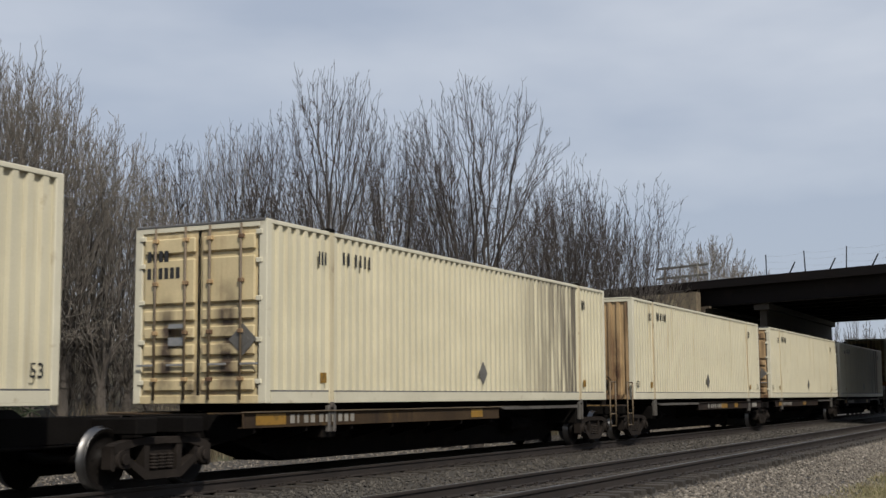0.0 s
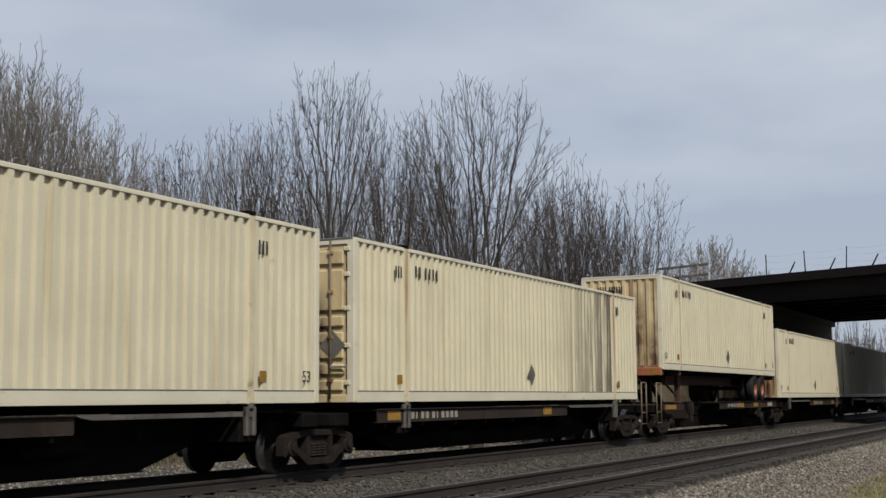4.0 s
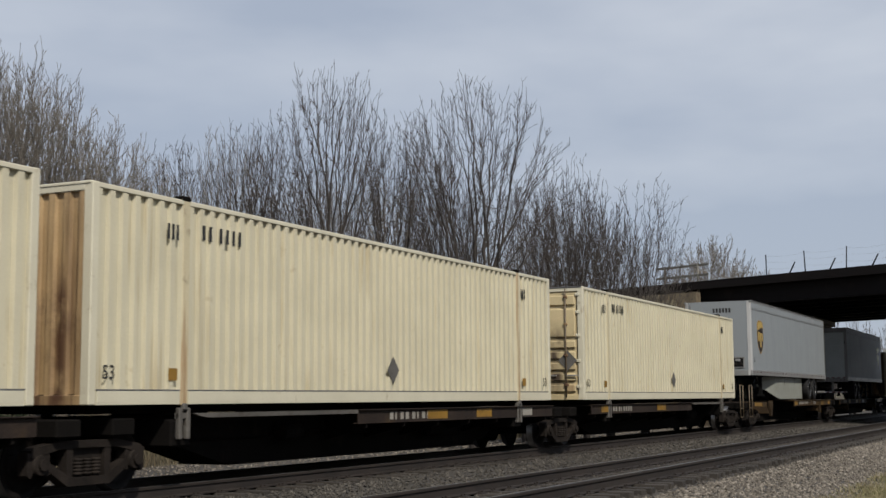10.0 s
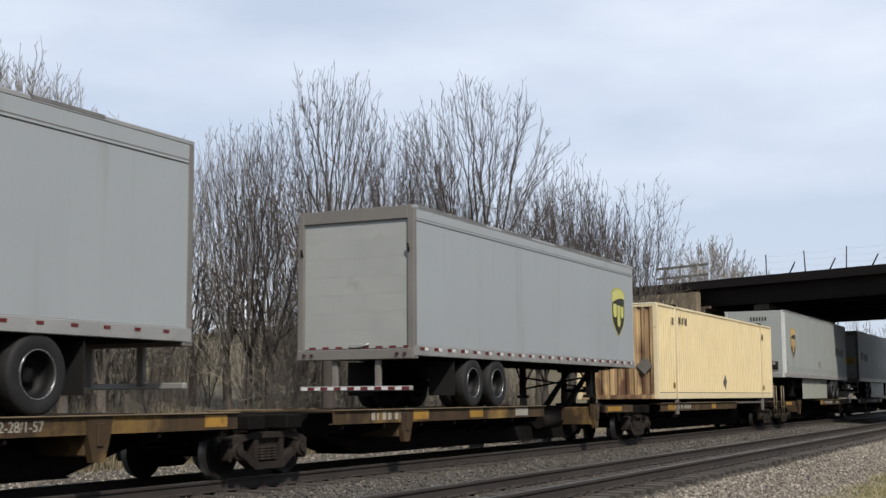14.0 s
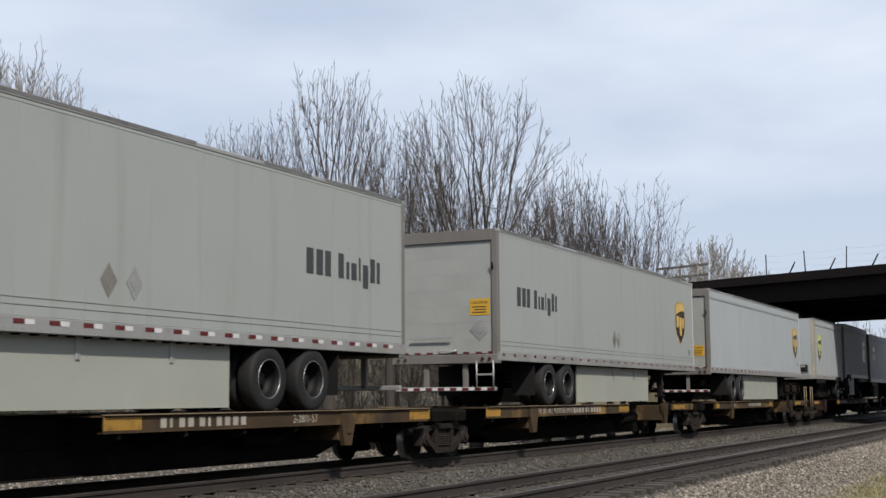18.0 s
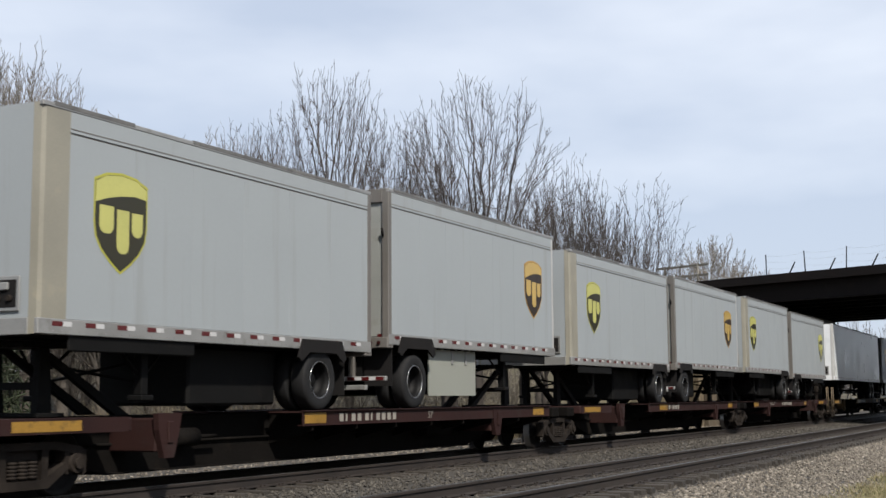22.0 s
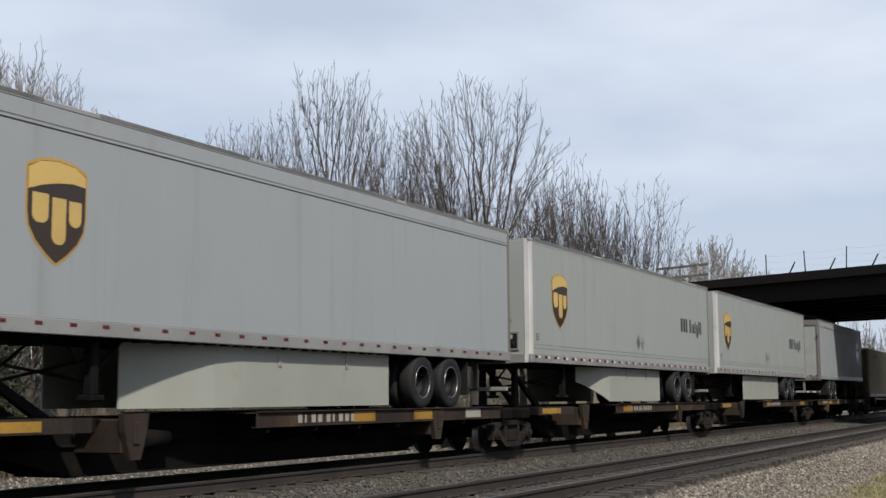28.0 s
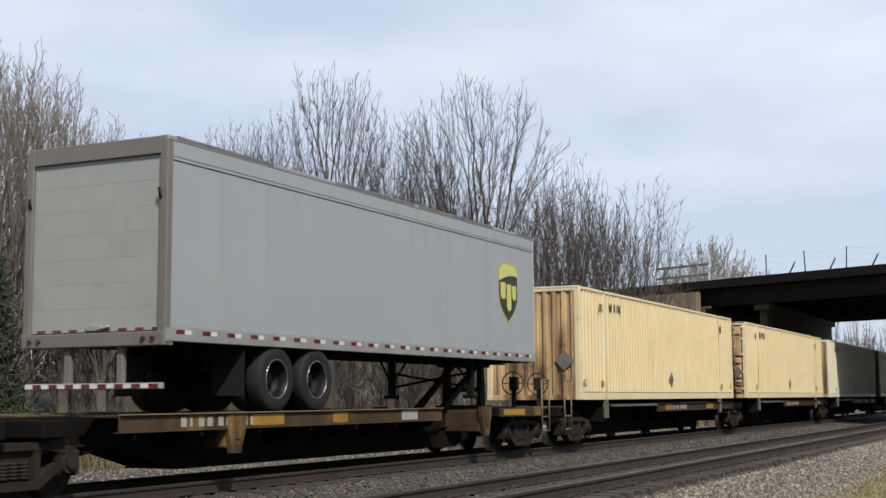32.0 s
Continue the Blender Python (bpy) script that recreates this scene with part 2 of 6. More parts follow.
    "tie": material("weathered tie timber", (0.042, 0.035, 0.028), 0.9, vary=0.3, stretch=(8, 1, 8), tone=0.25, bump=0.4),
    "ballast": material("ballast bed", (0.058, 0.051, 0.043), 0.95, vary=0.35, scale=2.5, fine=22, bump=0.8, bump_size=0.04),
    "stone": None,
    "soil": material("winter grass ground", (0.11, 0.092, 0.056), 0.95, vary=0.4, scale=0.35, fine=9, bump=0.6, bump_size=0.05,
                     spots=((0.07, 0.08, 0.038), 0.45, 0.6)),
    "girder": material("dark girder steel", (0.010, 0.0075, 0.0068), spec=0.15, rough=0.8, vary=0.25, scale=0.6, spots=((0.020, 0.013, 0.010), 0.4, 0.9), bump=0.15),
    "concrete": material("stained concrete", (0.125, 0.10, 0.07), 0.9, vary=0.25, scale=0.7, spots=((0.10, 0.075, 0.05), 0.5, 0.8),
                         streaks=((0.09, 0.075, 0.06), 0.5, 0.9), bump=0.3),
    "tan_stone": material("rough tan stone facing", (0.21, 0.165, 0.105), 0.95, vary=0.35, scale=2.2, fine=12, spots=((0.07, 0.052, 0.036), 0.5, 1.6), bump=0.8, bump_size=0.05),
    # darker copy of the concrete, with the bridge's shade put into its colour
    "pier": material("pier concrete with under-deck shade", (0.055, 0.045, 0.034), 0.9, vary=0.3, scale=0.8, bump=0.3),
    "asphalt": material("asphalt", (0.05, 0.05, 0.05), 0.9, vary=0.2, bump=0.4),
    "galv": material("weathered galvanised rail", (0.19, 0.175, 0.15), 0.6, metal=0.3, vary=0.2, spots=((0.16, 0.10, 0.06), 0.4, 3), bump=0.1),
    "bark": material("grey brown bark", (0.050, 0.041, 0.035), 0.95, vary=0.3, scale=2, fine=30, stretch=(1, 1, 0.3), bump=0.6),
    "twig": material("grey twigs", (0.074, 0.061, 0.053), 0.9, vary=0.2, tone=0.1, bump=0),
    # pale copies of bark and twig: sunlight on the branches put into the colour
    "bark_pale": material("bark in a sunlit pale tone", (0.10, 0.086, 0.072), 0.95, vary=0.3, scale=2, fine=30, stretch=(1, 1, 0.3), bump=0.5),
    "twig_pale": material("twigs in a sunlit pale tone", (0.21, 0.185, 0.155), 0.9, vary=0.2, tone=0.1, bump=0),
    "brush": material("grey brush stems", (0.085, 0.070, 0.056), 0.9, vary=0.25, tone=0.15, bump=0),
    "needle": material("dark evergreen needles", (0.034, 0.046, 0.020), 0.85, vary=0.35, scale=0.8, bump=0),
    # paler than the near trees: distance haze mixed into the stem colour
    "far_wood": material("far bare woods with haze tone", (0.14, 0.125, 0.115), 0.95, vary=0.25, bump=0),
}


def by_island(name, colors, rough=0.9):
    """Loose pieces joined in one mesh, each with a tone of its own."""
    m = bpy.data.materials.new(name)
    m.use_nodes = True
    n, l = m.node_tree.nodes, m.node_tree.links
    geo = n.new("ShaderNodeNewGeometry")
    r = n.new("ShaderNodeValToRGB")
    r.color_ramp.elements[0].color, r.color_ramp.elements[1].color = (*colors[0], 1), (*colors[-1], 1)
    for i, c in enumerate(colors[1:-1]):
        e = r.color_ramp.elements.new((i + 1) / (len(colors) - 1))
        e.color = (*c, 1)
    l.new(geo.outputs["Random Per Island"], r.inputs[0])
    l.new(r.outputs[0], n["Principled BSDF"].inputs["Base Color"])
    n["Principled BSDF"].inputs["Roughness"].default_value = rough
    return m


M["stone"] = by_island("ballast stones", [(0.050, 0.042, 0.033), (0.15, 0.129, 0.103), (0.092, 0.080, 0.064), (0.27, 0.238, 0.196)])
M["stone_dull"] = by_island("dull ballast stones", [(0.021, 0.018, 0.0145), (0.060, 0.053, 0.043), (0.038, 0.033, 0.027), (0.11, 0.099, 0.083)])
M["stone_sooty"] = by_island("sooty ballast stones", [(0.024, 0.020, 0.016), (0.060, 0.051, 0.041), (0.04, 0.034, 0.028), (0.105, 0.092, 0.076)])
M["straw_blades"] = by_island("dry grass blades", [(0.070, 0.055, 0.032), (0.13, 0.103, 0.062), (0.10, 0.083, 0.048), (0.17, 0.142, 0.090)])
M["verge_straw"] = by_island("verge straw", [(0.16, 0.125, 0.06), (0.30, 0.25, 0.14), (0.10, 0.11, 0.04), (0.24, 0.20, 0.10)])
M["grass_blades"] = by_island("green grass blades", [(0.07, 0.10, 0.03), (0.14, 0.16, 0.05), (0.24, 0.21, 0.11)])


# ---- mesh helpers ----
class Geo:
    """Collects faces for one mesh."""

    def __init__(self):
        self.v, self.f, self.s = [], [], []

    def add(self, verts, faces, smooth=False):
        o = len(self.v)
        self.v += [tuple(p) for p in verts]
        self.f += [tuple(i + o for i in q) for q in faces]
        self.s += [smooth] * len(faces)
        return self

    def box(self, x0, x1, y0, y1, z0, z1, b=0.0):
        """A box, its edges chamfered by b."""
        (x0, x1), (y0, y1), (z0, z1) = sorted((x0, x1)), sorted((y0, y1)), sorted((z0, z1))
        b = min(b, abs(x1 - x0) * 0.45, abs(y1 - y0) * 0.45, abs(z1 - z0) * 0.45)
        lo, hi = (x0, y0, z0), (x1, y1, z1)
        if b <= 0:
            vs = [(hi[0] if i & 1 else lo[0], hi[1] if i & 2 else lo[1], hi[2] if i & 4 else lo[2]) for i in range(8)]
            return self.add(vs, [(0, 2, 3, 1), (4, 5, 7, 6), (0, 1, 5, 4), (2, 6, 7, 3), (0, 4, 6, 2), (1, 3, 7, 5)])
        vs, idx = [], {}
        for i in range(8):
            s = [1 if i & (1 << k) else 0 for k in range(3)]
            for ax in range(3):
                p = []
                for k in range(3):
                    e = hi[k] if s[k] else lo[k]
                    p.append(e if k == ax else e - (b if s[k] else -b))
                idx[i, ax] = len(vs)
                vs.append(p)
        fs = []
        for ax in range(3):
            u, w = (ax + 1) % 3, (ax + 2) % 3
            for s in (0, 1):
                q = [idx[(s << ax) | (a << u) | (c << w), ax] for a, c in ((0, 0), (1, 0), (1, 1), (0, 1))]
                fs.append(q if s else q[::-1])
            for a in (0, 1):
                for c in (0, 1):
                    i0 = (a << u) | (c << w)
                    i1 = i0 | (1 << ax)
                    q = [idx[i0, u], idx[i1, u], idx[i1, w], idx[i0, w]]
                    fs.append(q if (a + c) % 2 == 0 else q[::-1])
        for i in range(8):
            q = [idx[i, 0], idx[i, 1], idx[i, 2]]
            fs.append(q if bin(i).count("1") % 2 else q[::-1])
        return self.add(vs, fs)

    def prism(self, pts, axis, a0, a1):
        """An outline in the plane across the axis (x: y,z; y: x,z; z: x,y), drawn out from a0 to a1."""
        def place(p, a):
            return {"x": (a, p[0], p[1]), "y": (p[0], a, p[1]), "z": (p[0], p[1], a)}[axis]
        n = len(pts)
        vs = [place(p, a0) for p in pts] + [place(p, a1) for p in pts]
        fs = [tuple(range(n))[::-1], tuple(range(n, 2 * n))] + [(i, (i + 1) % n, n + (i + 1) % n, n + i) for i in range(n)]
        return self.add(vs, fs)

    def rod(self, p0, p1, r0, r1=None, n=8, smooth=True):
        p0, p1 = Vector(p0), Vector(p1)
        r1 = r0 if r1 is None else r1
        d = (p1 - p0).normalized()
        a = d.orthogonal().normalized()
        c = d.cross(a)
        ring = [(math.cos(2 * math.pi * i / n), math.sin(2 * math.pi * i / n)) for i in range(n)]
        vs = [p0 + (a * x + c * y) * r0 for x, y in ring] + [p1 + (a * x + c * y) * r1 for x, y in ring]
        self.add(vs, [(i, (i + 1) % n, n + (i + 1) % n, n + i) for i in range(n)], smooth)
        o = len(self.v) - 2 * n
        self.f += [tuple(o + i for i in range(n))[::-1], tuple(o + n + i for i in range(n))]
        self.s += [False, False]
        return self

    def turn(self, profile, centre, n=24):
        """A profile of (radius, offset along y) turned about the y axis through the centre."""
        k = len(profile)
        vs = []
        for i in range(n):
            c, s = math.cos(2 * math.pi * i / n), math.sin(2 * math.pi * i / n)
            vs += [(centre[0] + r * c, centre[1] + o, centre[2] + r * s) for r, o in profile]
        fs = []
        for i in range(n):
            j = (i + 1) % n
            fs += [(i * k + q, i * k + q + 1, j * k + q + 1, j * k + q) for q in range(k - 1)]
        return self.add(vs, fs, True)

    def mesh(self, name):
        me = bpy.data.meshes.new(name)
        me.from_pydata(self.v, [], self.f)
        me.polygons.foreach_set("use_smooth", self.s)
        me.update()
        bm = bmesh.new()
        bm.from_mesh(me)
        bmesh.ops.recalc_face_normals(bm, faces=bm.faces)
        bm.to_mesh(me)
        bm.free()
        return me


def part(name, geo, mat, parent, label="", loc=None):
    """One mesh object under a thing or a part."""
    me = geo.mesh(name) if isinstance(geo, Geo) else geo
    if not me.materials:
        me.materials.append(M[mat])
    ob = new(name, me)
    ob.parent = parent
    if loc is not None:
        ob.location = loc
    return tagged(ob, label)


def thing(name, label, category, group="", at=(0, 0, 0), turn=0):
    ob = new(name)
    ob.matrix_basis = pose(*at, 0, 0, turn)
    return tagged(ob, label, category, group)


def solid(name, geo, mat, label, category="", group="", kind="", at=(0, 0, 0)):
    """A thing of one mesh."""
    me = geo.mesh(name) if isinstance(geo, Geo) else geo
    if not me.materials:
        me.materials.append(M[mat])
    ob = new(name, me)
    ob.location = at
    return tagged(ob, label, category, group, kind)


def bars(rows, height, gap=0.35):
    """Outlines of plain upright bars that stand in for lettering. rows: word lengths."""
    out, x = [], 0.0
    for count in rows:
        for _ in range(count):
            out.append((x, x + height * 0.36))
            x += height * (0.36 + gap)
        x += height * 0.5
    return out, x


LETTERS = {}


def spell(words, size, mat):
    """Words in the built-in font as a thin mesh."""
    cu = bpy.data.curves.new("lettering", "FONT")
    cu.body, cu.size, cu.extrude = words, size, 0.0015
    tmp = bpy.data.objects.new("lettering", cu)
    scene.collection.objects.link(tmp)
    me = bpy.data.meshes.new_from_object(tmp.evaluated_get(bpy.context.evaluated_depsgraph_get()))
    bpy.data.objects.remove(tmp)
    me.materials.clear()
    me.materials.append(M[mat])
    LETTERS[words, size, mat] = me


for spec in (("53", 0.26, "ink"), ("53", 0.24, "ink_grey"), ("CAUTION", 0.085, "ink"), ("2-28/1-57", 0.19, "patch_white"), ("TWIN 28 - ALL PURPOSE SPINE CAR", 0.19, "patch_white"),
             ("57'", 0.19, "patch_white"), ("2-28' OR 1-57'", 0.19, "patch_white")):
    spell(*spec)


def lettering(name, words, size, mat, parent, at, rot):
    ob = new(name, LETTERS[words, size, mat])
    ob.parent = parent
    ob.matrix_basis = pose(*at, *rot)
    return ob


MOVING = []        # (thing, x at the start): all that rides with the train
WHEELSETS = []     # the axles under it


# ---- the ground and the tracks ----
def sheet(name, profile, stations, mat, label, category, bumpy=0.0):
    """A sheet with one profile (y, z) along x."""
    g = Geo()
    k = len(profile)
    vs = [(x, y, z + (bumpy * noise.noise((x * 0.11, y * 0.13, 2.0)) if i not in (0, k - 1) else 0)) for x in stations for i, (y, z) in enumerate(profile)]
    g.add(vs, [(i * k + j, (i + 1) * k + j, (i + 1) * k + j + 1, i * k + j + 1) for i in range(len(stations) - 1) for j in range(k - 1)], True)
    return solid(name, g, mat, label, category, kind="structure")


XS = [-900, -300, -100, -40] + list(range(-20, 130, 2)) + [140, 160, 200, 300, 600, 1500, 3500]
# the rise at y < -14 is an unseen bank, added to block low sky light
sheet("ground", [(-2500, 9.0), (-300, 8.0), (-60, 7.6), (-38, 6.8), (-22, 1.2), (-14, -0.4), (-8, -0.5), (-3, -0.5), (0, -0.5), (1.5, -0.5), (3.0, -0.55), (4.2, -0.62), (8, -0.7),
                 (15, -0.8), (17, -0.9), (19, -0.75), (21.4, -0.60), (23, -0.2), (26, 0.35), (30, 1.1), (36, 1.9), (60, 2.2), (200, 2.4), (3000, 3.0)],
      XS, "soil", "dry winter grass and soil beside the railway, with an added unseen bank", "ground", 0.12)
sheet("ballast", [(2.9, -0.66), (3.5, -0.56), (4.9, -0.42), (5.6, -0.34), (6.0, -0.29), (6.5, -0.235), (7.3, -0.225), (8.2, -0.225), (9.2, -0.25), (9.9, -0.30), (10.6, -0.25), (11.6, -0.225),
                  (12.6, -0.225), (13.6, -0.225), (14.4, -0.26), (16.0, -0.38), (18.5, -0.45), (21.6, -0.50), (22.6, -0.75)],
      [-300, -60] + list(range(-20, 130, 1)) + [150, 200, 300, 700, 1500], "ballast", "grey crushed stone ballast under two tracks", "ballast", 0.03)

RAIL = [(0.075, -0.178), (0.075, -0.166), (0.016, -0.150), (0.012, -0.055), (0.036, -0.042), (0.037, -0.012), (0.028, -0.003)]
RAIL_OUT = RAIL + [(-y, z) for y, z in RAIL[::-1]]


def railway(y, label, name):
    t = thing(name, label, "railway track", at=(0, y, 0))
    for side in (-1, 1):
        o = side * 0.7545
        r = part("rail", Geo().prism([(o + a, b) for a, b in RAIL_OUT], "x", -300, 1500), "rail_side", t)
        part("rail_head", Geo().box(-300, 1500, o - 0.027, o + 0.027, -0.004, 0.0), "rail_top", r, "worn shiny running surface")
    return t


track_far = railway(TRACK_Y, "railway track of rusty steel rails on timber ties, carrying the train", "railway_track")
track_near = railway(NEAR_Y, "empty railway track of rusty steel rails on timber ties", "railway_track")


def scatter_stones(name, strips, mat, label, seed):
    """Loose ballast stones, each a rough lump."""
    rng = np.random.default_rng(seed)
    def strip(n, x0, x1, y0, y1, power):
        u = rng.random(n) ** power
        return np.stack([x0 + (x1 - x0) * u, rng.uniform(y0, y1, n)], 1)
    xy = np.concatenate([strip(*q) for q in strips])
    n = len(xy)
    prof = np.array([(2.9, -0.66), (3.5, -0.56), (4.9, -0.42), (5.6, -0.34), (6.0, -0.29), (6.5, -0.235), (8.2, -0.225), (9.2, -0.25), (9.9, -0.30), (10.6, -0.25), (13.6, -0.225), (14.4, -0.26), (16.0, -0.38), (18.5, -0.45), (21.6, -0.50)])
    z = np.interp(xy[:, 1], prof[:, 0], prof[:, 1])
    size = rng.uniform(0.018, 0.040, n) * (1 + 0.25 * (xy[:, 0] > 35))
    base = np.array([(1, 0, 0), (0, 1, 0), (-1, 0, 0), (0, -1, 0), (0.1, 0.1, 0.8), (0, 0, -0.6)], float)
    ang = rng.uniform(0, 2 * np.pi, n)
    v = base[None] * rng.uniform(0.65, 1.25, (n, 6, 1)) * size[:, None, None]
    v = v + rng.normal(0, 0.12, (n, 6, 3)) * size[:, None, None]
    c, s = np.cos(ang)[:, None], np.sin(ang)[:, None]
    tilt = rng.normal(0, 0.5, n)[:, None]
    x, y, zz = v[..., 0], v[..., 1], v[..., 2]
    y, zz = y * np.cos(tilt) - zz * np.sin(tilt), y * np.sin(tilt) + zz * np.cos(tilt)
    v = np.stack([x * c - y * s + xy[:, :1], x * s + y * c + xy[:, 1:], zz + (z + size * 0.45)[:, None]], -1)
    f = np.array([(0, 1, 4), (1, 2, 4), (2, 3, 4), (3, 0, 4), (1, 0, 5), (2, 1, 5), (3, 2, 5), (0, 3, 5)])
    faces = (f[None] + (np.arange(n) * 6)[:, None, None]).reshape(-1, 3)
    me = bpy.data.meshes.new(name)
    me.from_pydata(v.reshape(-1, 3).tolist(), [], faces.tolist())
    me.materials.append(M[mat])
    return tagged(new(name, me), label, "gravel", kind="stuff")


scatter_stones("ballast_stones", [(44000, 11, 75, 3.0, 5.9, 1.7), (13000, 12, 75, 14.0, 21.4, 1.5)], "stone", "loose grey and tan ballast stones", 4)
scatter_stones("dull_stones", [(13000, 12, 75, 8.7, 11.3, 1.6)], "stone_dull", "dull grey ballast stones between the two tracks", 6)
scatter_stones("sooty_stones", [(4000, 12, 75, 5.9, 6.5, 1.6), (9000, 12, 75, 6.6, 8.0, 1.6), (4000, 12, 75, 8.1, 8.7, 1.6), (3000, 12, 75, 11.3, 11.8, 1.6), (5000, 12, 75, 11.9, 13.3, 1.6), (2000, 12, 75, 13.4, 14.0, 1.6)],
               "stone_sooty", "oil-stained brown ballast stones between the rails", 5)


# ---- the road bridge ----
GIRDER_BOTTOM, GIRDER_H = 6.25, 1.42
SKEW = Vector((4.6, 10.05)).normalized()          # along the bridge
B0 = Vector((70.3, 13.57))                        # a point of the nearest girder above the train


def on_bridge(along, across, z=0.0):
    """A place by metres along the skew bridge from the train's track, and by metres of its width."""
    q = B0 + SKEW * along
    return (q.x + across * 1.1, q.y, z)


def slab(geo, a0, a1, c0, c1, z0, z1):
    vs = [on_bridge(a, c, z) for z in (z0, z1) for a, c in ((a0, c0), (a1, c0), (a1, c1), (a0, c1))]
    return geo.add(vs, [(3, 2, 1, 0), (4, 5, 6, 7), (0, 1, 5, 4), (1, 2, 6, 5), (2, 3, 7, 6), (3, 0, 4, 7)])


bridge = thing("road_bridge", "dark steel girder road bridge crossing over the tracks", "bridge", at=(0, 0, 0))
A_END, A_NEAR, WIDE = 13.5, -48.0, 19.5
deck = part("deck", slab(Geo(), A_NEAR, A_END, -0.45, WIDE + 0.45, GIRDER_BOTTOM + 1.12, GIRDER_BOTTOM + 1.36), "concrete", bridge, "concrete deck slab")
part("road_surface", slab(Geo(), A_NEAR, A_END, 0.3, WIDE - 0.3, GIRDER_BOTTOM + 1.364, GIRDER_BOTTOM + 1.40), "asphalt", bridge, "worn asphalt road")
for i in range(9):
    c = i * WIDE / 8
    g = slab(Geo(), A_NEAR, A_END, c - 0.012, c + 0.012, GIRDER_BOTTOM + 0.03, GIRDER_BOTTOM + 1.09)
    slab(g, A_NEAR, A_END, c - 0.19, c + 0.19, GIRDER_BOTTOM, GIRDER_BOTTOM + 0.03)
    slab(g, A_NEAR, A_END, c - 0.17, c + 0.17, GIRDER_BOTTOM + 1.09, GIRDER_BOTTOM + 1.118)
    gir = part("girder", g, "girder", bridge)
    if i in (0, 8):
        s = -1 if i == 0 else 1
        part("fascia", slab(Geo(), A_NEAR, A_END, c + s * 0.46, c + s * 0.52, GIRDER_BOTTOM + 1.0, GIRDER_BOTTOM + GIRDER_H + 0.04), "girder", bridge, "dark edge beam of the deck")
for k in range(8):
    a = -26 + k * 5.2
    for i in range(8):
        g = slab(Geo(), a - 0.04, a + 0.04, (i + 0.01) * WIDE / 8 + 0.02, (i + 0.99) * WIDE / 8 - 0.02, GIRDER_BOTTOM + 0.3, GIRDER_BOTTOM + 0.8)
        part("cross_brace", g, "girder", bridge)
# kerb with leaning and upright fence posts and slack wires
part("kerb", slab(Geo(), A_NEAR, A_END, -0.40, 0.1, GIRDER_BOTTOM + 1.364, GIRDER_BOTTOM + 1.47), "concrete", bridge)
part("kerb", slab(Geo(), A_NEAR, A_END, WIDE - 0.1, WIDE + 0.40, GIRDER_BOTTOM + 1.364, GIRDER_BOTTOM + 1.47), "concrete", bridge)
Z_TOP = GIRDER_BOTTOM + 1.47
post_at = [1.46 - 2.48 * k for k in range(14)]
for k, a in enumerate(post_at):
    lean = 0.06 * math.sin(k * 2.1)
    part("fence_post", Geo().rod(on_bridge(a, -0.25, Z_TOP), on_bridge(a + lean, -0.25, Z_TOP + 1.12), 0.032, 0.028, 6), "girder", bridge)
    part("brace_post", Geo().rod(on_bridge(a - 1.5, -0.25, Z_TOP), on_bridge(a - 1.86, -0.30, Z_TOP + 0.56), 0.04, 0.034, 6), "girder", bridge, "short leaning steel stub")
for h in (0.36, 0.72, 1.04):
    g = Geo()
    for k in range(len(post_at) - 1):
        prev = None
        for j in range(5):
            u = j / 4
            q = on_bridge(post_at[k] + (post_at[k + 1] - post_at[k]) * u, -0.25, Z_TOP + h - 0.10 * 4 * u * (1 - u))
            if prev:
                g.rod(prev, q, 0.0035, n=3)
            prev = q
    part("wire", g, "galv", bridge, "slack fence wire")
# stone-faced abutment beyond the track, wing wall, pier bent
part("abutment", slab(Geo(), 5.6, 7.2, -0.6, WIDE + 0.6, -1.0, GIRDER_BOTTOM - 0.12), "concrete", bridge, "stained tan concrete abutment")
part("bearing_shelf", slab(Geo(), 5.3, 7.2, -0.59, WIDE + 0.59, GIRDER_BOTTOM - 0.12, GIRDER_BOTTOM - 0.004), "concrete", bridge)
part("wing_wall", slab(Geo(), 5.9, 8.6, -1.5, -0.62, -1.0, GIRDER_BOTTOM + 0.78), "tan_stone", bridge, "tan concrete wing wall")
part("pier_wall", slab(Geo(), 1.72, 2.18, 0.4, WIDE - 0.2, -0.9, GIRDER_BOTTOM - 0.34), "pier", bridge, "concrete pier wall darkened for the shade under the deck")
part("pier_cap", slab(Geo(), 1.45, 2.45, 0.0, WIDE, GIRDER_BOTTOM - 0.34, GIRDER_BOTTOM - 0.004), "pier", bridge, "concrete pier cap darkened for the shade under the deck")

# earth banks that carry the road on both sides
def bank(a0, a1, label):
    g = Geo()
    rows = []
    for k in range(13):
        a = a0 + (a1 - a0) * k / 12
        rows.append([on_bridge(a, c, z) for c, z in ((-13, -1.0), (-7, 2.6 + 0.3 * noise.noise((a, 1, 0))), (-1.2, 6.9), (0, 7.3), (WIDE, 7.3), (WIDE + 1.2, 6.9), (WIDE + 7, 2.6), (WIDE + 13, -1.0))])
    vs = [q for r in rows for q in r]
    g.add(vs, [(i * 8 + j, (i + 1) * 8 + j, (i + 1) * 8 + j + 1, i * 8 + j + 1) for i in range(12) for j in range(7)], True)
    g.f += [tuple(range(8))]
    g.s += [False]
    solid("embankment", g, "soil", label, "embankment", kind="structure")


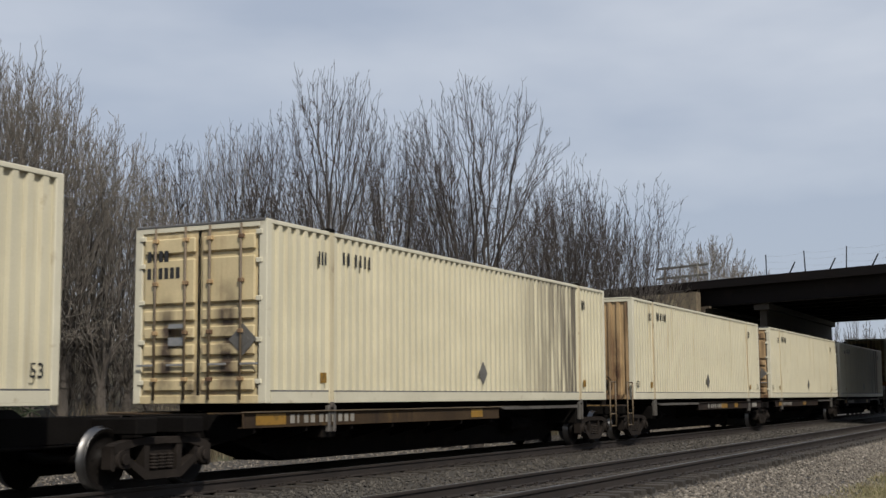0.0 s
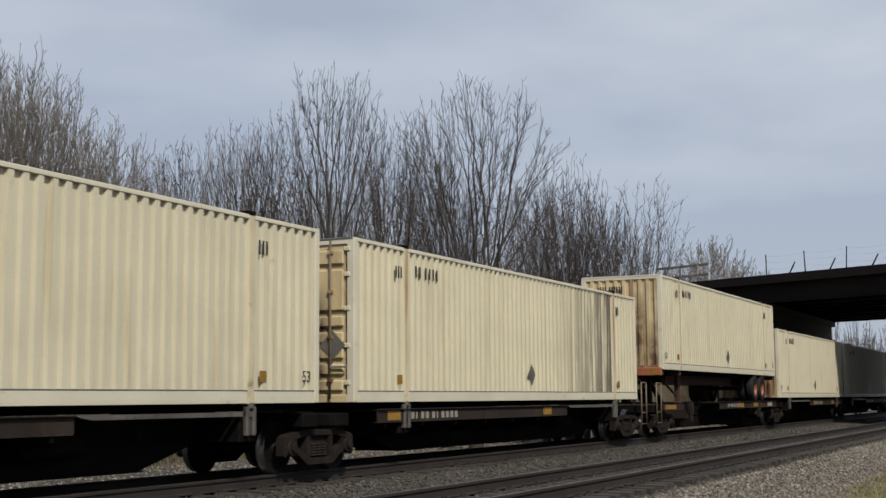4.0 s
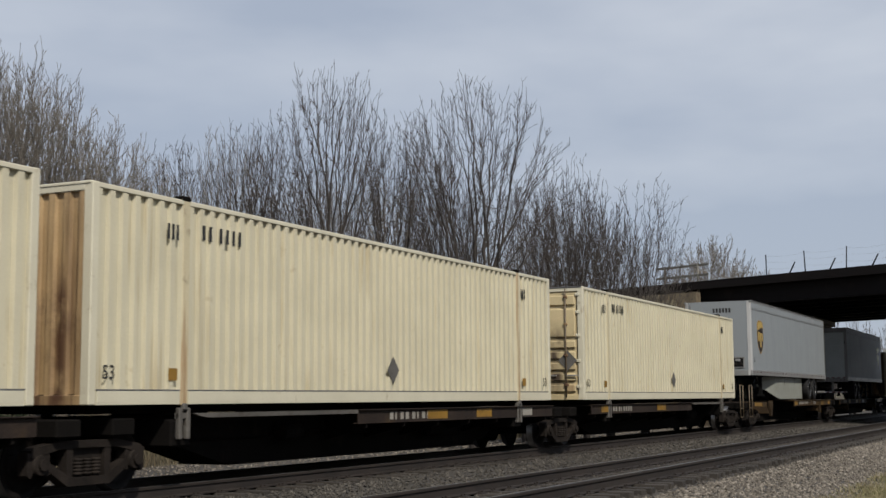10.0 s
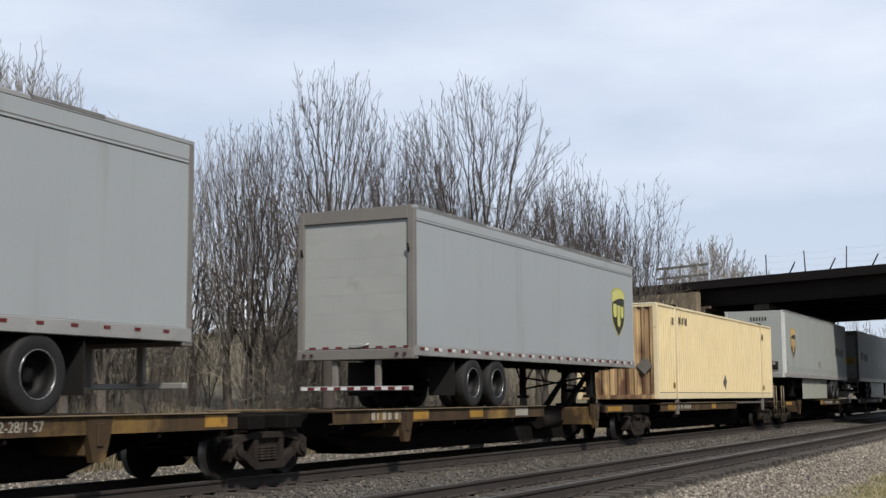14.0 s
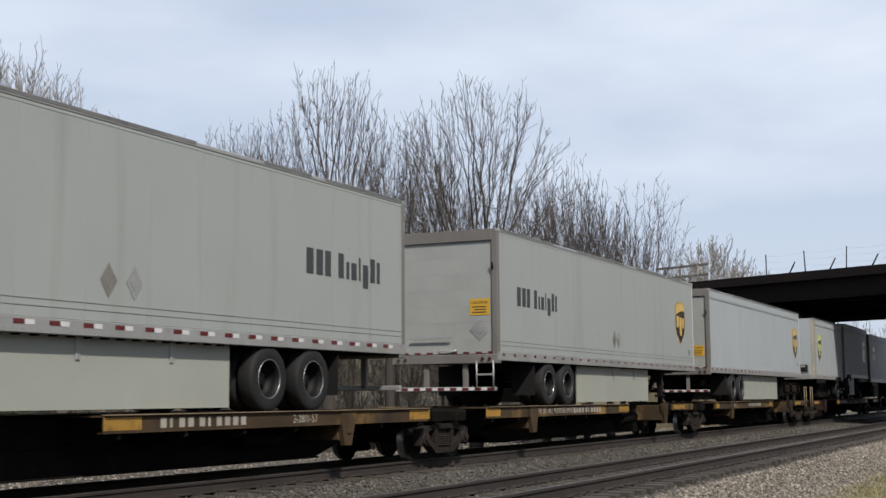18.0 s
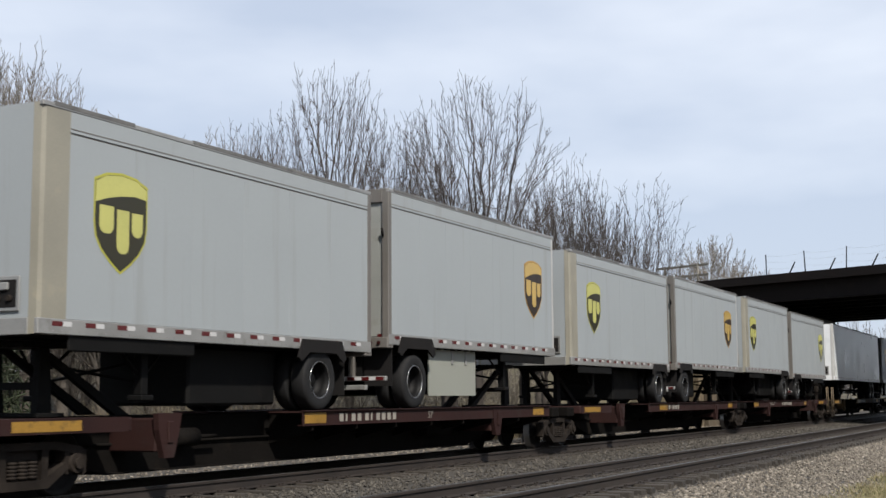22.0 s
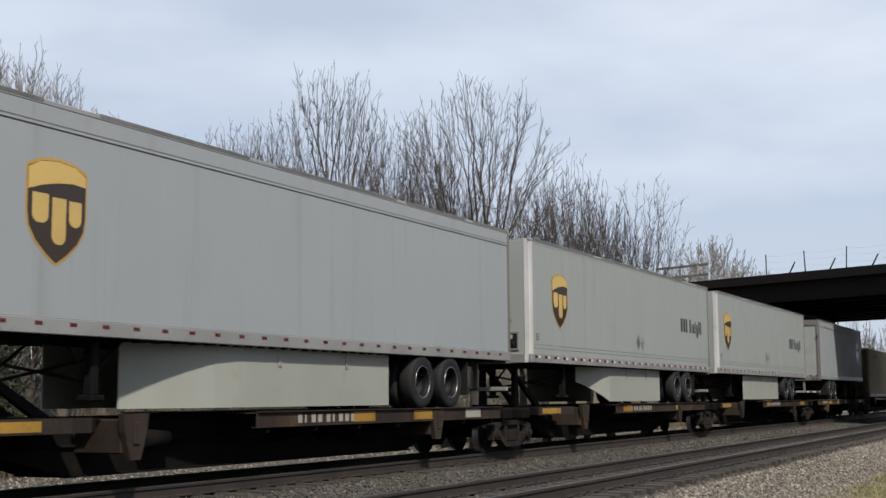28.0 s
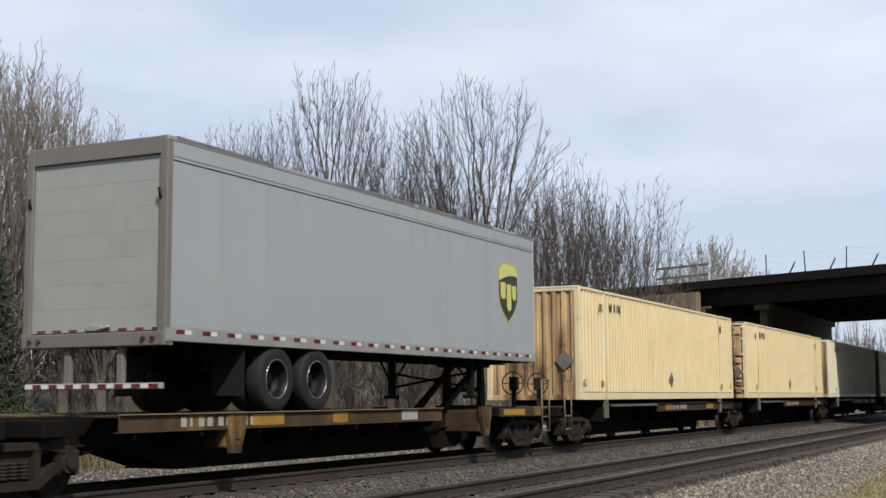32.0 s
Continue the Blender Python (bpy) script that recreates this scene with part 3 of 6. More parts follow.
bank(7.3, 90, "earth road embankment with dry grass behind the bridge abutment")
bank(-24, -110, "earth road embankment with dry grass")
# near abutment: unseen, added to keep sky light out from under the bridge
part("abutment", slab(Geo(), -24, -9.8, -0.6, WIDE + 0.6, -1.0, GIRDER_BOTTOM - 0.004), "concrete", bridge, "stained tan concrete abutment")
approach = thing("guardrail", "weathered steel guardrail on the bridge approach", "guardrail")
for k in range(2):
    a = 8.6 - 2.45 * k
    part("post", Geo().rod(on_bridge(a, -0.3, 7.0), on_bridge(a, -0.3, 8.72), 0.07, n=6), "galv", approach)
for h in (8.66, 8.08):
    g = slab(Geo(), 5.4, 9.3, -0.34, -0.27, h - 0.07, h + 0.06)
    part("rail", g, "galv", approach)
road = sheet("approach_road", [(0.3, 0), (WIDE - 0.3, 0)], [0, 1], "asphalt", "asphalt approach road", "road")
road.data.clear_geometry()
road.data.from_pydata([on_bridge(a, c, 7.34) for a in (13.5, 90) for c in (0.3, WIDE - 0.3)], [], [(0, 1, 3, 2)])


# ---- bare trees ----
def grow(seed, height, radius, fork, tips=500, wild=1.0, twigs=1.3, low=0.0):
    """Segments (x0, y0, z0, x1, y1, z1, r0, r1, level) of a leafless tree. The tips lie through a domed crown, most of them
    near its outside; boughs sweep up from the fork towards them and part in two again and again on the way."""
    rng = np.random.default_rng(seed)
    unit = height / 13.0
    zf = height * fork
    crown = height - zf
    thin = 0.0080 * unit
    v = 1 - rng.random(tips) ** 1.25 * 0.86
    az = rng.uniform(0, 2 * np.pi, tips)
    wide = np.where(v < 0.6, 0.30 + low + (0.70 - low) * np.sin(np.clip(v / 0.6, 0, 1) * np.pi / 2), np.sqrt(np.clip(1 - ((v - 0.6) / 0.45) ** 2, 0, 1)))
    lobes = 1 + 0.07 * np.sin(2 * az + seed) + 0.06 * np.sin(3 * az + 2.1 * seed) + 0.05 * np.sin(5 * az + v * 6)
    rr = radius * wide * lobes * rng.random(tips) ** 0.42
    goals = np.stack([rr * np.cos(az), rr * np.sin(az), zf + crown * v * (0.94 + 0.06 * np.sin(4 * az + seed))], 1)
    out = []
    up = np.array([0, 0, 1.0])

    def bough(p, d, pts, k):
        """One stretch up to the next parting; gives back how thick it must be at its foot."""
        centre = pts.mean(0)
        share = 1.0 if len(pts) == 1 else rng.uniform(0.03, 0.07) if k < 3 else rng.uniform(0.10, 0.20) if k < 5 else rng.uniform(0.22, 0.38)
        way = centre - p
        q = p + way * share
        size = np.linalg.norm(q - p) + 1e-6
        e = way / (np.linalg.norm(way) + 1e-9) + (0.2 if k < 6 else -0.05) * up
        e /= np.linalg.norm(e)
        n = max(2, int(size / (0.32 * unit)))
        line = [p]
        for i in range(1, n + 1):
            u = i / n
            h = (2 * u ** 3 - 3 * u ** 2 + 1) * p + (u ** 3 - 2 * u ** 2 + u) * d * size * 0.9 + (3 * u ** 2 - 2 * u ** 3) * q + (u ** 3 - u ** 2) * e * size * 0.9
            line.append(h + rng.normal(0, 0.026 * unit * wild, 3) * (1 if len(pts) < tips / 4 else 0.5))
        end = line[-1]
        if len(pts) == 1:
            r = thin
        else:
            look_ = pts - end
            look_ = look_ / (np.linalg.norm(look_, axis=1)[:, None] + 1e-9)
            axis = np.linalg.svd(look_ - look_.mean(0), full_matrices=False)[2][0]
            order = np.argsort(look_ @ axis)
            cut = min(max(int(len(pts) * rng.uniform(0.30, 0.70)), 1), len(pts) - 1)
            d1 = line[-1] - line[-2]
            d1 = d1 / (np.linalg.norm(d1) + 1e-9)
            r = (bough(end, d1, pts[order[:cut]], k + 1) ** 2.15 + bough(end, d1, pts[order[cut:]], k + 1) ** 2.15) ** (1 / 2.15)
        for i in range(n):
            a, b = line[i], line[i + 1]
            out.append((*a, *b, r * (1.06 - 0.06 * i / n), r * (1.06 - 0.06 * (i + 1) / n) if len(pts) > 1 else r * (1 - 0.4 * (i + 1) / n), 1 if r > 0.020 * unit else 6))
            if len(pts) < 4:
                f = (b - a) / (np.linalg.norm(b - a) + 1e-9)
                for _ in range(rng.poisson(twigs * 0.5)):
                    side = rng.normal(0, 1, 3)
                    side -= f * np.dot(side, f)
                    side /= np.linalg.norm(side) + 1e-9
                    g = f + side * rng.uniform(0.5, 1.0) + 0.18 * up
                    g /= np.linalg.norm(g)
                    m = b + g * rng.uniform(0.10, 0.24) * unit
                    g = g + 0.25 * up + rng.normal(0, 0.14, 3)
                    out.append((*b, *m, thin * 0.8, thin * 0.7, 6))
                    out.append((*m, *(m + g / np.linalg.norm(g) * rng.uniform(0.08, 0.22) * unit), thin * 0.7, thin * 0.5, 6))
        return r * 1.06

    foot = np.array([0, 0, zf])
    base = min(bough(foot, up, goals, 0), 0.016 * height)
    lean = rng.normal(0, 0.10 * unit, 2)
    line = [np.array([lean[0] * (1 - i / 4), lean[1] * (1 - i / 4), -0.3 + (zf + 0.3) * i / 4]) for i in range(5)]
    return [(*line[i], *line[i + 1], base * (1.25 - 0.06 * i), base * (1.19 - 0.06 * i), 0) for i in range(4)] + out


def turned_copy(segs, turn, height, radius):
    """The same growth turned about its trunk and scaled in height and width."""
    a = np.array(segs)
    c, s = math.cos(turn), math.sin(turn)
    for k in (0, 3):
        x, y = a[:, k].copy(), a[:, k + 1].copy()
        a[:, k], a[:, k + 1] = (x * c - y * s) * radius, (x * s + y * c) * radius
        a[:, k + 2] *= height
    a[:, 6:8] *= height
    return a.tolist()


def stems(name, segs, n):
    """Tapered sticks with n sides, one mesh."""
    s = np.array(segs, float)
    p0, p1, r0, r1 = s[:, 0:3], s[:, 3:6], s[:, 6], s[:, 7]
    d = p1 - p0
    d /= np.linalg.norm(d, axis=1)[:, None] + 1e-9
    ref = np.where(np.abs(d[:, 2:3]) > 0.9, np.array([[1.0, 0, 0]]), np.array([[0, 0, 1.0]]))
    a = np.cross(d, ref)
    a /= np.linalg.norm(a, axis=1)[:, None]
    c = np.cross(d, a)
    ang = np.arange(n) * 2 * np.pi / n
    off = a[:, None] * np.cos(ang)[None, :, None] + c[:, None] * np.sin(ang)[None, :, None]
    v = np.concatenate([p0[:, None] + off * r0[:, None, None], p1[:, None] + off * r1[:, None, None]], 1)
    quad = np.array([(i, (i + 1) % n, n + (i + 1) % n, n + i) for i in range(n)])
    f = (quad[None] + (np.arange(len(s)) * 2 * n)[:, None, None]).reshape(-1, 4)
    me = bpy.data.meshes.new(name)
    me.from_pydata(v.reshape(-1, 3).tolist(), [], f.tolist())
    me.polygons.foreach_set("use_smooth", [True] * len(f))
    return me


def bare_tree(segs, at, label, pale=False, thin=0.0075):
    t = thing("tree", label, "tree", "bare trees beyond the tracks", at)
    bark, twig = ("bark_pale", "twig_pale") if pale else ("bark", "twig")
    part("trunk", stems("trunk", [q for q in segs if q[8] == 0], 9), bark, t)
    part("branchwork", stems("branchwork", [q for q in segs if q[8] == 1], 5), bark, t)
    part("crown", stems("crown", [(*q[:6], max(q[6], thin), max(q[7], thin * 0.75), q[8]) for q in segs if q[8] > 4], 3), twig, t, "fine bare twigs")
    return t


TALL = "tall bare winter tree with a wide fan of grey-brown branches"
PALE = "bare winter tree with dense pale grey twigs"
LOW = "smaller bare winter tree among the trees behind the train"
# the two broad crowns behind the train
bare_tree(grow(11, 12.7, 2.6, 0.27, 330), (36.1, 21.7, -0.6), TALL)
bare_tree(grow(12, 11.6, 2.0, 0.26, 220), (38.0, 20.5, -0.6), TALL)
bare_tree(grow(26, 12.6, 3.7, 0.25, 480), (38.4, 17.5, -0.8), TALL)
bare_tree(grow(24, 11.0, 2.1, 0.26, 220), (40.4, 19.6, -0.7), TALL)
bare_tree(grow(25, 10.5, 2.2, 0.24, 260), (42.6, 15.8, -0.8), TALL)
# the crowns nearest the bridge
bare_tree(grow(35, 9.3, 2.2, 0.2, 270), (44.0, 14.9, -0.9), LOW)
bare_tree(grow(36, 9.8, 2.2, 0.2, 250), (44.2, 16.4, -0.8), LOW)
bare_tree(grow(37, 10.4, 2.3, 0.26, 80, wild=1.8), (45.6, 14.2, -0.9), LOW)
bare_tree(grow(38, 9.9, 2.1, 0.2, 250), (43.1, 17.0, -0.8), LOW)
bare_tree(grow(39, 8.8, 2.2, 0.18, 250), (47.4, 14.7, -0.9), LOW)
# growths that the many lesser trees share, each turned and sized anew
LEAN = [grow(60 + k, 11.0, 2.3, 0.22, 230) for k in range(4)]
FULL = [grow(70 + k, 11.0, 2.6, 0.16, 430, low=0.15, twigs=1.8) for k in range(3)]
SCRUB = [grow(80 + k, 6.0, 2.0, 0.05, 130, low=0.3) for k in range(4)]
# the dense pale group at the near end
for i, (x, y, h, r) in enumerate([(27.0, 26.7, 11.4, 2.1), (28.2, 26.9, 11.2, 2.1), (29.3, 26.6, 10.3, 2.0), (30.0, 25.8, 9.6, 1.9), (31.3, 25.9, 8.5, 1.7), (26.2, 27.9, 12.0, 2.2), (28.6, 28.6, 11.0, 2.1),
                                  (24.6, 29.2, 12.2, 2.4)]):
    bare_tree(turned_copy(FULL[i % 3], 1.9 * i, h / 11.0, r / 2.0), (x, y, -0.2), PALE, pale=True)
# a thicket under them
rng_b = random.Random(21)
for i in range(42):
    x = rng_b.uniform(23.5, 37) if i < 18 else rng_b.uniform(36, 62)
    at = (x, 26.2 + rng_b.uniform(0, 5.5) - (2.0 if i > 17 else 0), 0.2)
    bare_tree(turned_copy(SCRUB[i % 4], 2.3 * i, rng_b.uniform(4.2, 7.6) / 6.0, rng_b.uniform(0.9, 1.25)), at, "low bare thicket tree on the bank behind the train", pale=i % 3 == 0)
# thinner trees between and behind
row = [(37.5, 30.4, 10.4), (38.7, 30.1, 11.2), (39.1, 29.3, 11.2), (38.8, 27.6, 11.6), (38.3, 26.3, 11.6), (37.8, 25.1, 11.2), (42.4, 22.8, 10.8), (45.9, 24.5, 10.8), (46.3, 19.2, 10.0), (45.1, 26.1, 10.8),
       (48.7, 23.3, 10.6), (49.4, 17.5, 9.2), (46.0, 28.8, 10.8), (45.2, 30.5, 10.4), (52.0, 17.6, 8.8), (35.0, 31.5, 9.4), (33.6, 29.4, 8.8), (41.0, 25.2, 10.4), (51.0, 20.4, 9.4), (43.5, 20.8, 9.8)]
for i, (x, y, h) in enumerate(row):
    bare_tree(turned_copy(LEAN[i % 4], 2.1 * i, h / 11.0, 0.9 + 0.12 * (i % 3)), (x, y, -0.3), LOW, pale=i % 3 == 0)
# crowns beyond the bridge, in the pale tone that stands in for distance haze
FAR = "bare rounded tree in the distance beyond the bridge"
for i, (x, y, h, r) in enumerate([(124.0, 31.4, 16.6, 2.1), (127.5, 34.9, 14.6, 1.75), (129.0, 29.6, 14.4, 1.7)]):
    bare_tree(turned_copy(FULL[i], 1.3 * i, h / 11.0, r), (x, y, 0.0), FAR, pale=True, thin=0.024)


def far_woods(name, label, spots, height, seed, mat="far_wood", least=0.03, cat="woods", tips=34, wide=0.24):
    """Woods in the distance, one mesh of thin stems."""
    rng = random.Random(seed)
    segs = []
    protos = [grow(seed * 10 + k, 1.0, wide, 0.05, tips, twigs=0.6, low=0.4) for k in range(4)]
    for x, y, z in spots:
        h = height * rng.uniform(0.75, 1.1)
        turn = rng.uniform(0, 6.283)
        c, s = math.cos(turn), math.sin(turn)
        for q in rng.choice(protos):
            a = [q[0] * c - q[1] * s, q[0] * s + q[1] * c, q[2], q[3] * c - q[4] * s, q[3] * s + q[4] * c, q[5]]
            segs.append((x + a[0] * h, y + a[1] * h, z + a[2] * h, x + a[3] * h, y + a[4] * h, z + a[5] * h, max(q[6] * h, least), max(q[7] * h, least * 0.8), 1))
    me = stems(name, segs, 3)
    me.materials.append(M[mat])
    return tagged(new(name, me), label, cat, kind="stuff")


rng_w = random.Random(8)
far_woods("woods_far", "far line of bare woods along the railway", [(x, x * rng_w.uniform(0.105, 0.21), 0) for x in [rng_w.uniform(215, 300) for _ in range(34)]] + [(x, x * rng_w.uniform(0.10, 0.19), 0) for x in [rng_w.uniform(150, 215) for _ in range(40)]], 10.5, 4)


def blades(name, mat, label, count, area, tall, width, seed, lean=0.25, power=1.0, cat="grass"):
    """Thin upright blades or stems, in one mesh."""
    rng = np.random.default_rng(seed)
    x0, x1, y0, y1 = area
    n = count
    px, py = x0 + (x1 - x0) * rng.random(n) ** power, rng.uniform(y0, y1, n)
    pz = np.interp(py, [-8, 1.5, 3.0, 4.2, 15, 17, 19, 21, 23, 26, 30, 36], [-0.5, -0.5, -0.52, -0.55, -0.8, -0.9, -0.75, -0.6, -0.2, 0.35, 1.1, 1.9]) - 0.05
    h = rng.uniform(tall[0], tall[1], n) * (0.6 + 0.4 * np.sin(px * 0.9 + 1.7 * np.sin(py * 0.6)) ** 2)
    az = rng.uniform(0, 2 * np.pi, n)
    lx, ly = rng.normal(0, lean, n) * h, rng.normal(0, lean, n) * h
    wx, wy = np.cos(az) * width, np.sin(az) * width
    base = np.stack([px, py, pz], 1)
    v = np.stack([base - np.stack([wx, wy, 0 * wx], 1), base + np.stack([wx, wy, 0 * wx], 1),
                  base + np.stack([lx * 0.35 + wx * 0.8, ly * 0.35 + wy * 0.8, h * 0.55], 1), base + np.stack([lx * 0.35 - wx * 0.8, ly * 0.35 - wy * 0.8, h * 0.55], 1),
                  base + np.stack([lx, ly, h], 1)], 1)
    o = (np.arange(n) * 5)[:, None]
    f = [tuple(q) for q in (o + np.array([[0, 1, 2, 3]])).tolist()] + [tuple(q) for q in (o + np.array([[3, 2, 4]])).tolist()]
    me = bpy.data.meshes.new(name)
    me.from_pydata(v.reshape(-1, 3).tolist(), [], f)
    me.materials.append(M[mat])
    return tagged(new(name, me), label, cat, kind="stuff")


blades("verge_grass", "grass_blades", "short green and straw grass beside the gravel", 9000, (10, 34, 1.2, 3.6), (0.05, 0.16), 0.006, 5, 0.5, 1.4)
blades("verge_straw", "verge_straw", "dry straw-coloured grass at the edge of the gravel", 22000, (17, 44, 1.9, 3.95), (0.08, 0.26), 0.006, 15, 0.5, 1.2)
blades("dry_grass", "straw_blades", "tall dry straw grass behind the tracks", 26000, (6, 62, 21.6, 25), (0.5, 1.3), 0.012, 6, 0.3, 1.2)
rng_u = random.Random(31)
BANK = ([19, 21, 23, 26, 30, 36], [-0.8, -0.65, -0.25, 0.3, 1.05, 1.85])
spots = [(rng_u.uniform(14, 70), rng_u.uniform(24.5, 36)) for _ in range(150)] + [(rng_u.uniform(13, 60), rng_u.uniform(22.3, 25)) for _ in range(60)]
far_woods("brush", "tangled grey-brown leafless brush under the trees", [(x, y, float(np.interp(y, *BANK))) for x, y in spots], 3.4, 6, "brush", 0.0045, "brush", 28, 0.46)


def cedar(at, height, seed, label):
    """An evergreen: a trunk and tiers of short sprays of needles."""
    rng = random.Random(seed)
    t = thing("evergreen", label, "tree", at=at)
    part("trunk", Geo().rod((0, 0, -0.3), (0, 0, height * 0.95), height * 0.02, 0.01, 8), "bark", t)
    g = []
    for i in range(900):
        u = rng.random() ** 0.8
        z = height * (0.08 + 0.92 * u)
        r = height * 0.24 * (1 - u) ** 0.8 * rng.uniform(0.35, 1.08) + 0.05
        az = rng.uniform(0, 6.283)
        c = Vector((math.cos(az) * r, math.sin(az) * r, z))
        for j in range(7):
            q = c + Vector((rng.gauss(0, 0.16), rng.gauss(0, 0.16), rng.gauss(0.05, 0.14)))
            g.append((*c, *q, 0.012, 0.02, 1))
    part("crown", stems("crown", g, 3), "needle", t, "dark green needle sprays")


cedar((22.0, 22.6, -0.6), 5.9, 1, "dark green evergreen tree behind the train")
cedar((20.6, 22.9, -0.6), 6.0, 2, "dark green evergreen tree behind the train")


# ---- the train: rail cars ----
SHARED = {}


def shared(key, make):
    """One mesh for alike pieces."""
    if key not in SHARED:
        SHARED[key] = make().mesh(key)
    return SHARED[key]


def wheelset_mesh():
    if "wheelset" in SHARED:
        return SHARED["wheelset"]
    g = Geo().rod((0, -1.02, 0), (0, 1.02, 0), 0.075, n=12)
    for s in (-1, 1):
        g.turn([(0.0, s * 0.83), (0.10, s * 0.83), (0.13, s * 0.80), (0.15, s * 0.755), (0.24, s * 0.735), (0.335, s * 0.765), (0.36, s * 0.805), (0.412, s * 0.805)], (0, 0, 0), 28)
        g.turn([(0.445, s * 0.672), (0.40, s * 0.662), (0.33, s * 0.672), (0.24, s * 0.70), (0.13, s * 0.70), (0.09, s * 0.67)], (0, 0, 0), 28)
        for k in range(6):
            a = k * math.pi / 3
            g.rod((0.19 * math.cos(a), s * 0.742, 0.19 * math.sin(a)), (0.19 * math.cos(a), s * 0.756, 0.19 * math.sin(a)), 0.022, n=6)
    split = len(g.f)
    for s in (-1, 1):
        g.turn([(0.412, s * 0.805), (0.419, s * 0.795), (0.421, s * 0.70), (0.445, s * 0.690), (0.445, s * 0.672)], (0, 0, 0), 28)
    me = g.mesh("wheelset")
    me.materials.append(M["wheel_steel"])
    me.materials.append(M["tread"])
    me.polygons.foreach_set("material_index", [0] * split + [1] * (len(g.f) - split))
    SHARED["wheelset"] = me
    return me


def side_frame():
    """A cast truck side frame with its two windows, journal boxes at the ends."""
    g = Geo()
    for s in (-1, 1):
        def px(pts):
            return [(s * x, z) for x, z in pts]
        g.prism(px([(0, 0.70), (0.55, 0.70), (0.98, 0.63), (1.04, 0.60), (1.04, 0.50), (0.55, 0.60), (0, 0.61)]), "y", -0.09, 0.09)
        g.prism(px([(1.10, 0.58), (1.10, 0.30), (1.04, 0.26), (0.99, 0.34), (0.97, 0.55)]), "y", -0.08, 0.08)
        g.prism(px([(0.72, 0.57), (0.80, 0.56), (0.77, 0.28), (0.70, 0.30)]), "y", -0.08, 0.08)
        g.prism(px([(0.0, 0.13), (0.0, 0.24), (0.34, 0.24), (0.72, 0.44), (0.78, 0.36), (0.40, 0.13)]), "y", -0.09, 0.09)
        g.prism(px([(0.30, 0.22), (0.30, 0.62), (0.42, 0.62), (0.40, 0.22)]), "y", -0.08, 0.08)
        g.rod((s * 0.89, -0.13, 0.42), (s * 0.89, 0.11, 0.42), 0.125, n=14)
        g.rod((s * 0.89, -0.17, 0.42), (s * 0.89, -0.13, 0.42), 0.075, n=8)
    g.box(-0.28, 0.28, -0.02, 0.07, 0.20, 0.62)
    return g


def spring():
    """A coil spring as stacked rounds."""
    prof = []
    for k in range(5):
        prof += [(0.052, 0.26 + k * 0.044), (0.072, 0.275 + k * 0.044), (0.072, 0.287 + k * 0.044), (0.052, 0.30 + k * 0.044)]
    g = Geo().turn(prof, (0, 0, 0), 12)
    g.v = [(x, z, y) for x, y, z in g.v]
    return g


def truck(parent, x):
    """A freight truck with two wheelsets under a car."""
    def bolster():
        g = Geo().box(-0.24, 0.24, -0.98, 0.98, 0.44, 0.60, 0.02)
        g.rod((0, 0, 0.6), (0, 0, 0.72), 0.22, n=16)
        g.box(-0.72, -0.66, -0.70, 0.70, 0.36, 0.44).box(0.66, 0.72, -0.70, 0.70, 0.36, 0.44)
        g.box(-0.7, 0.7, -0.05, 0.05, 0.33, 0.38)
        return g
    t = part("truck", shared("truck", bolster), "truck", parent, "dusty brown cast steel truck", (x, 0, 0))
    for s in (-1, 1):
        f = part("side_frame", shared("side_frame", side_frame), "truck", t, loc=(0, s * 0.99, 0))
        if s > 0:
            f.rotation_euler = (0, 0, math.pi)
        for q in (-0.17, 0.0, 0.17) if s < 0 else ():
            part("spring", shared("spring", spring), "truck", t, loc=(q, s * 1.03, 0))
        for q in (-1, 1):
            part("brake_shoe", shared("brake_shoe", lambda: Geo().prism([(0.43, 0.30), (0.50, 0.30), (0.50, 0.56), (0.43, 0.56), (0.47, 0.43)], "y", -0.05, 0.05)), "under", t,
                 loc=(0, s * 0.74, 0) if q > 0 else (-0.93, s * 0.74, 0))
    for q in (-0.89, 0.89):
        w = part("wheelset", wheelset_mesh(), "wheel_steel", t, "steel wheels on an axle")
        w.matrix_parent_inverse = pose(q, 0, 0.42)
        WHEELSETS.append(w)
    return t


def channel(d0, d1):
    return Geo().box(d0, d1, -0.012, 0.012, 0.775, 1.004).box(d0, d1, -0.012, 0.09, 0.775, 0.79)


def brake_wheel(parent, x, y, z):
    g = Geo()
    pts = [(0.27 * math.cos(a * math.pi / 12), 0.27 * math.sin(a * math.pi / 12)) for a in range(25)]
    for a, b in zip(pts, pts[1:]):
        g.rod((0, a[0], a[1]), (0, b[0], b[1]), 0.016, n=5)
    for a in range(4):
        g.rod((0, 0, 0), (0.03, pts[a * 6][0], pts[a * 6][1]), 0.012, n=5)
    g.box(-0.02, 0.16, -0.10, 0.10, -0.16, 0.16, 0.02)
    g.box(0.03, 0.09, -0.05, 0.05, -0.62, -0.15)
    part("brake_wheel", g, "truck", parent, "hand brake wheel on its housing", (x, y, z))


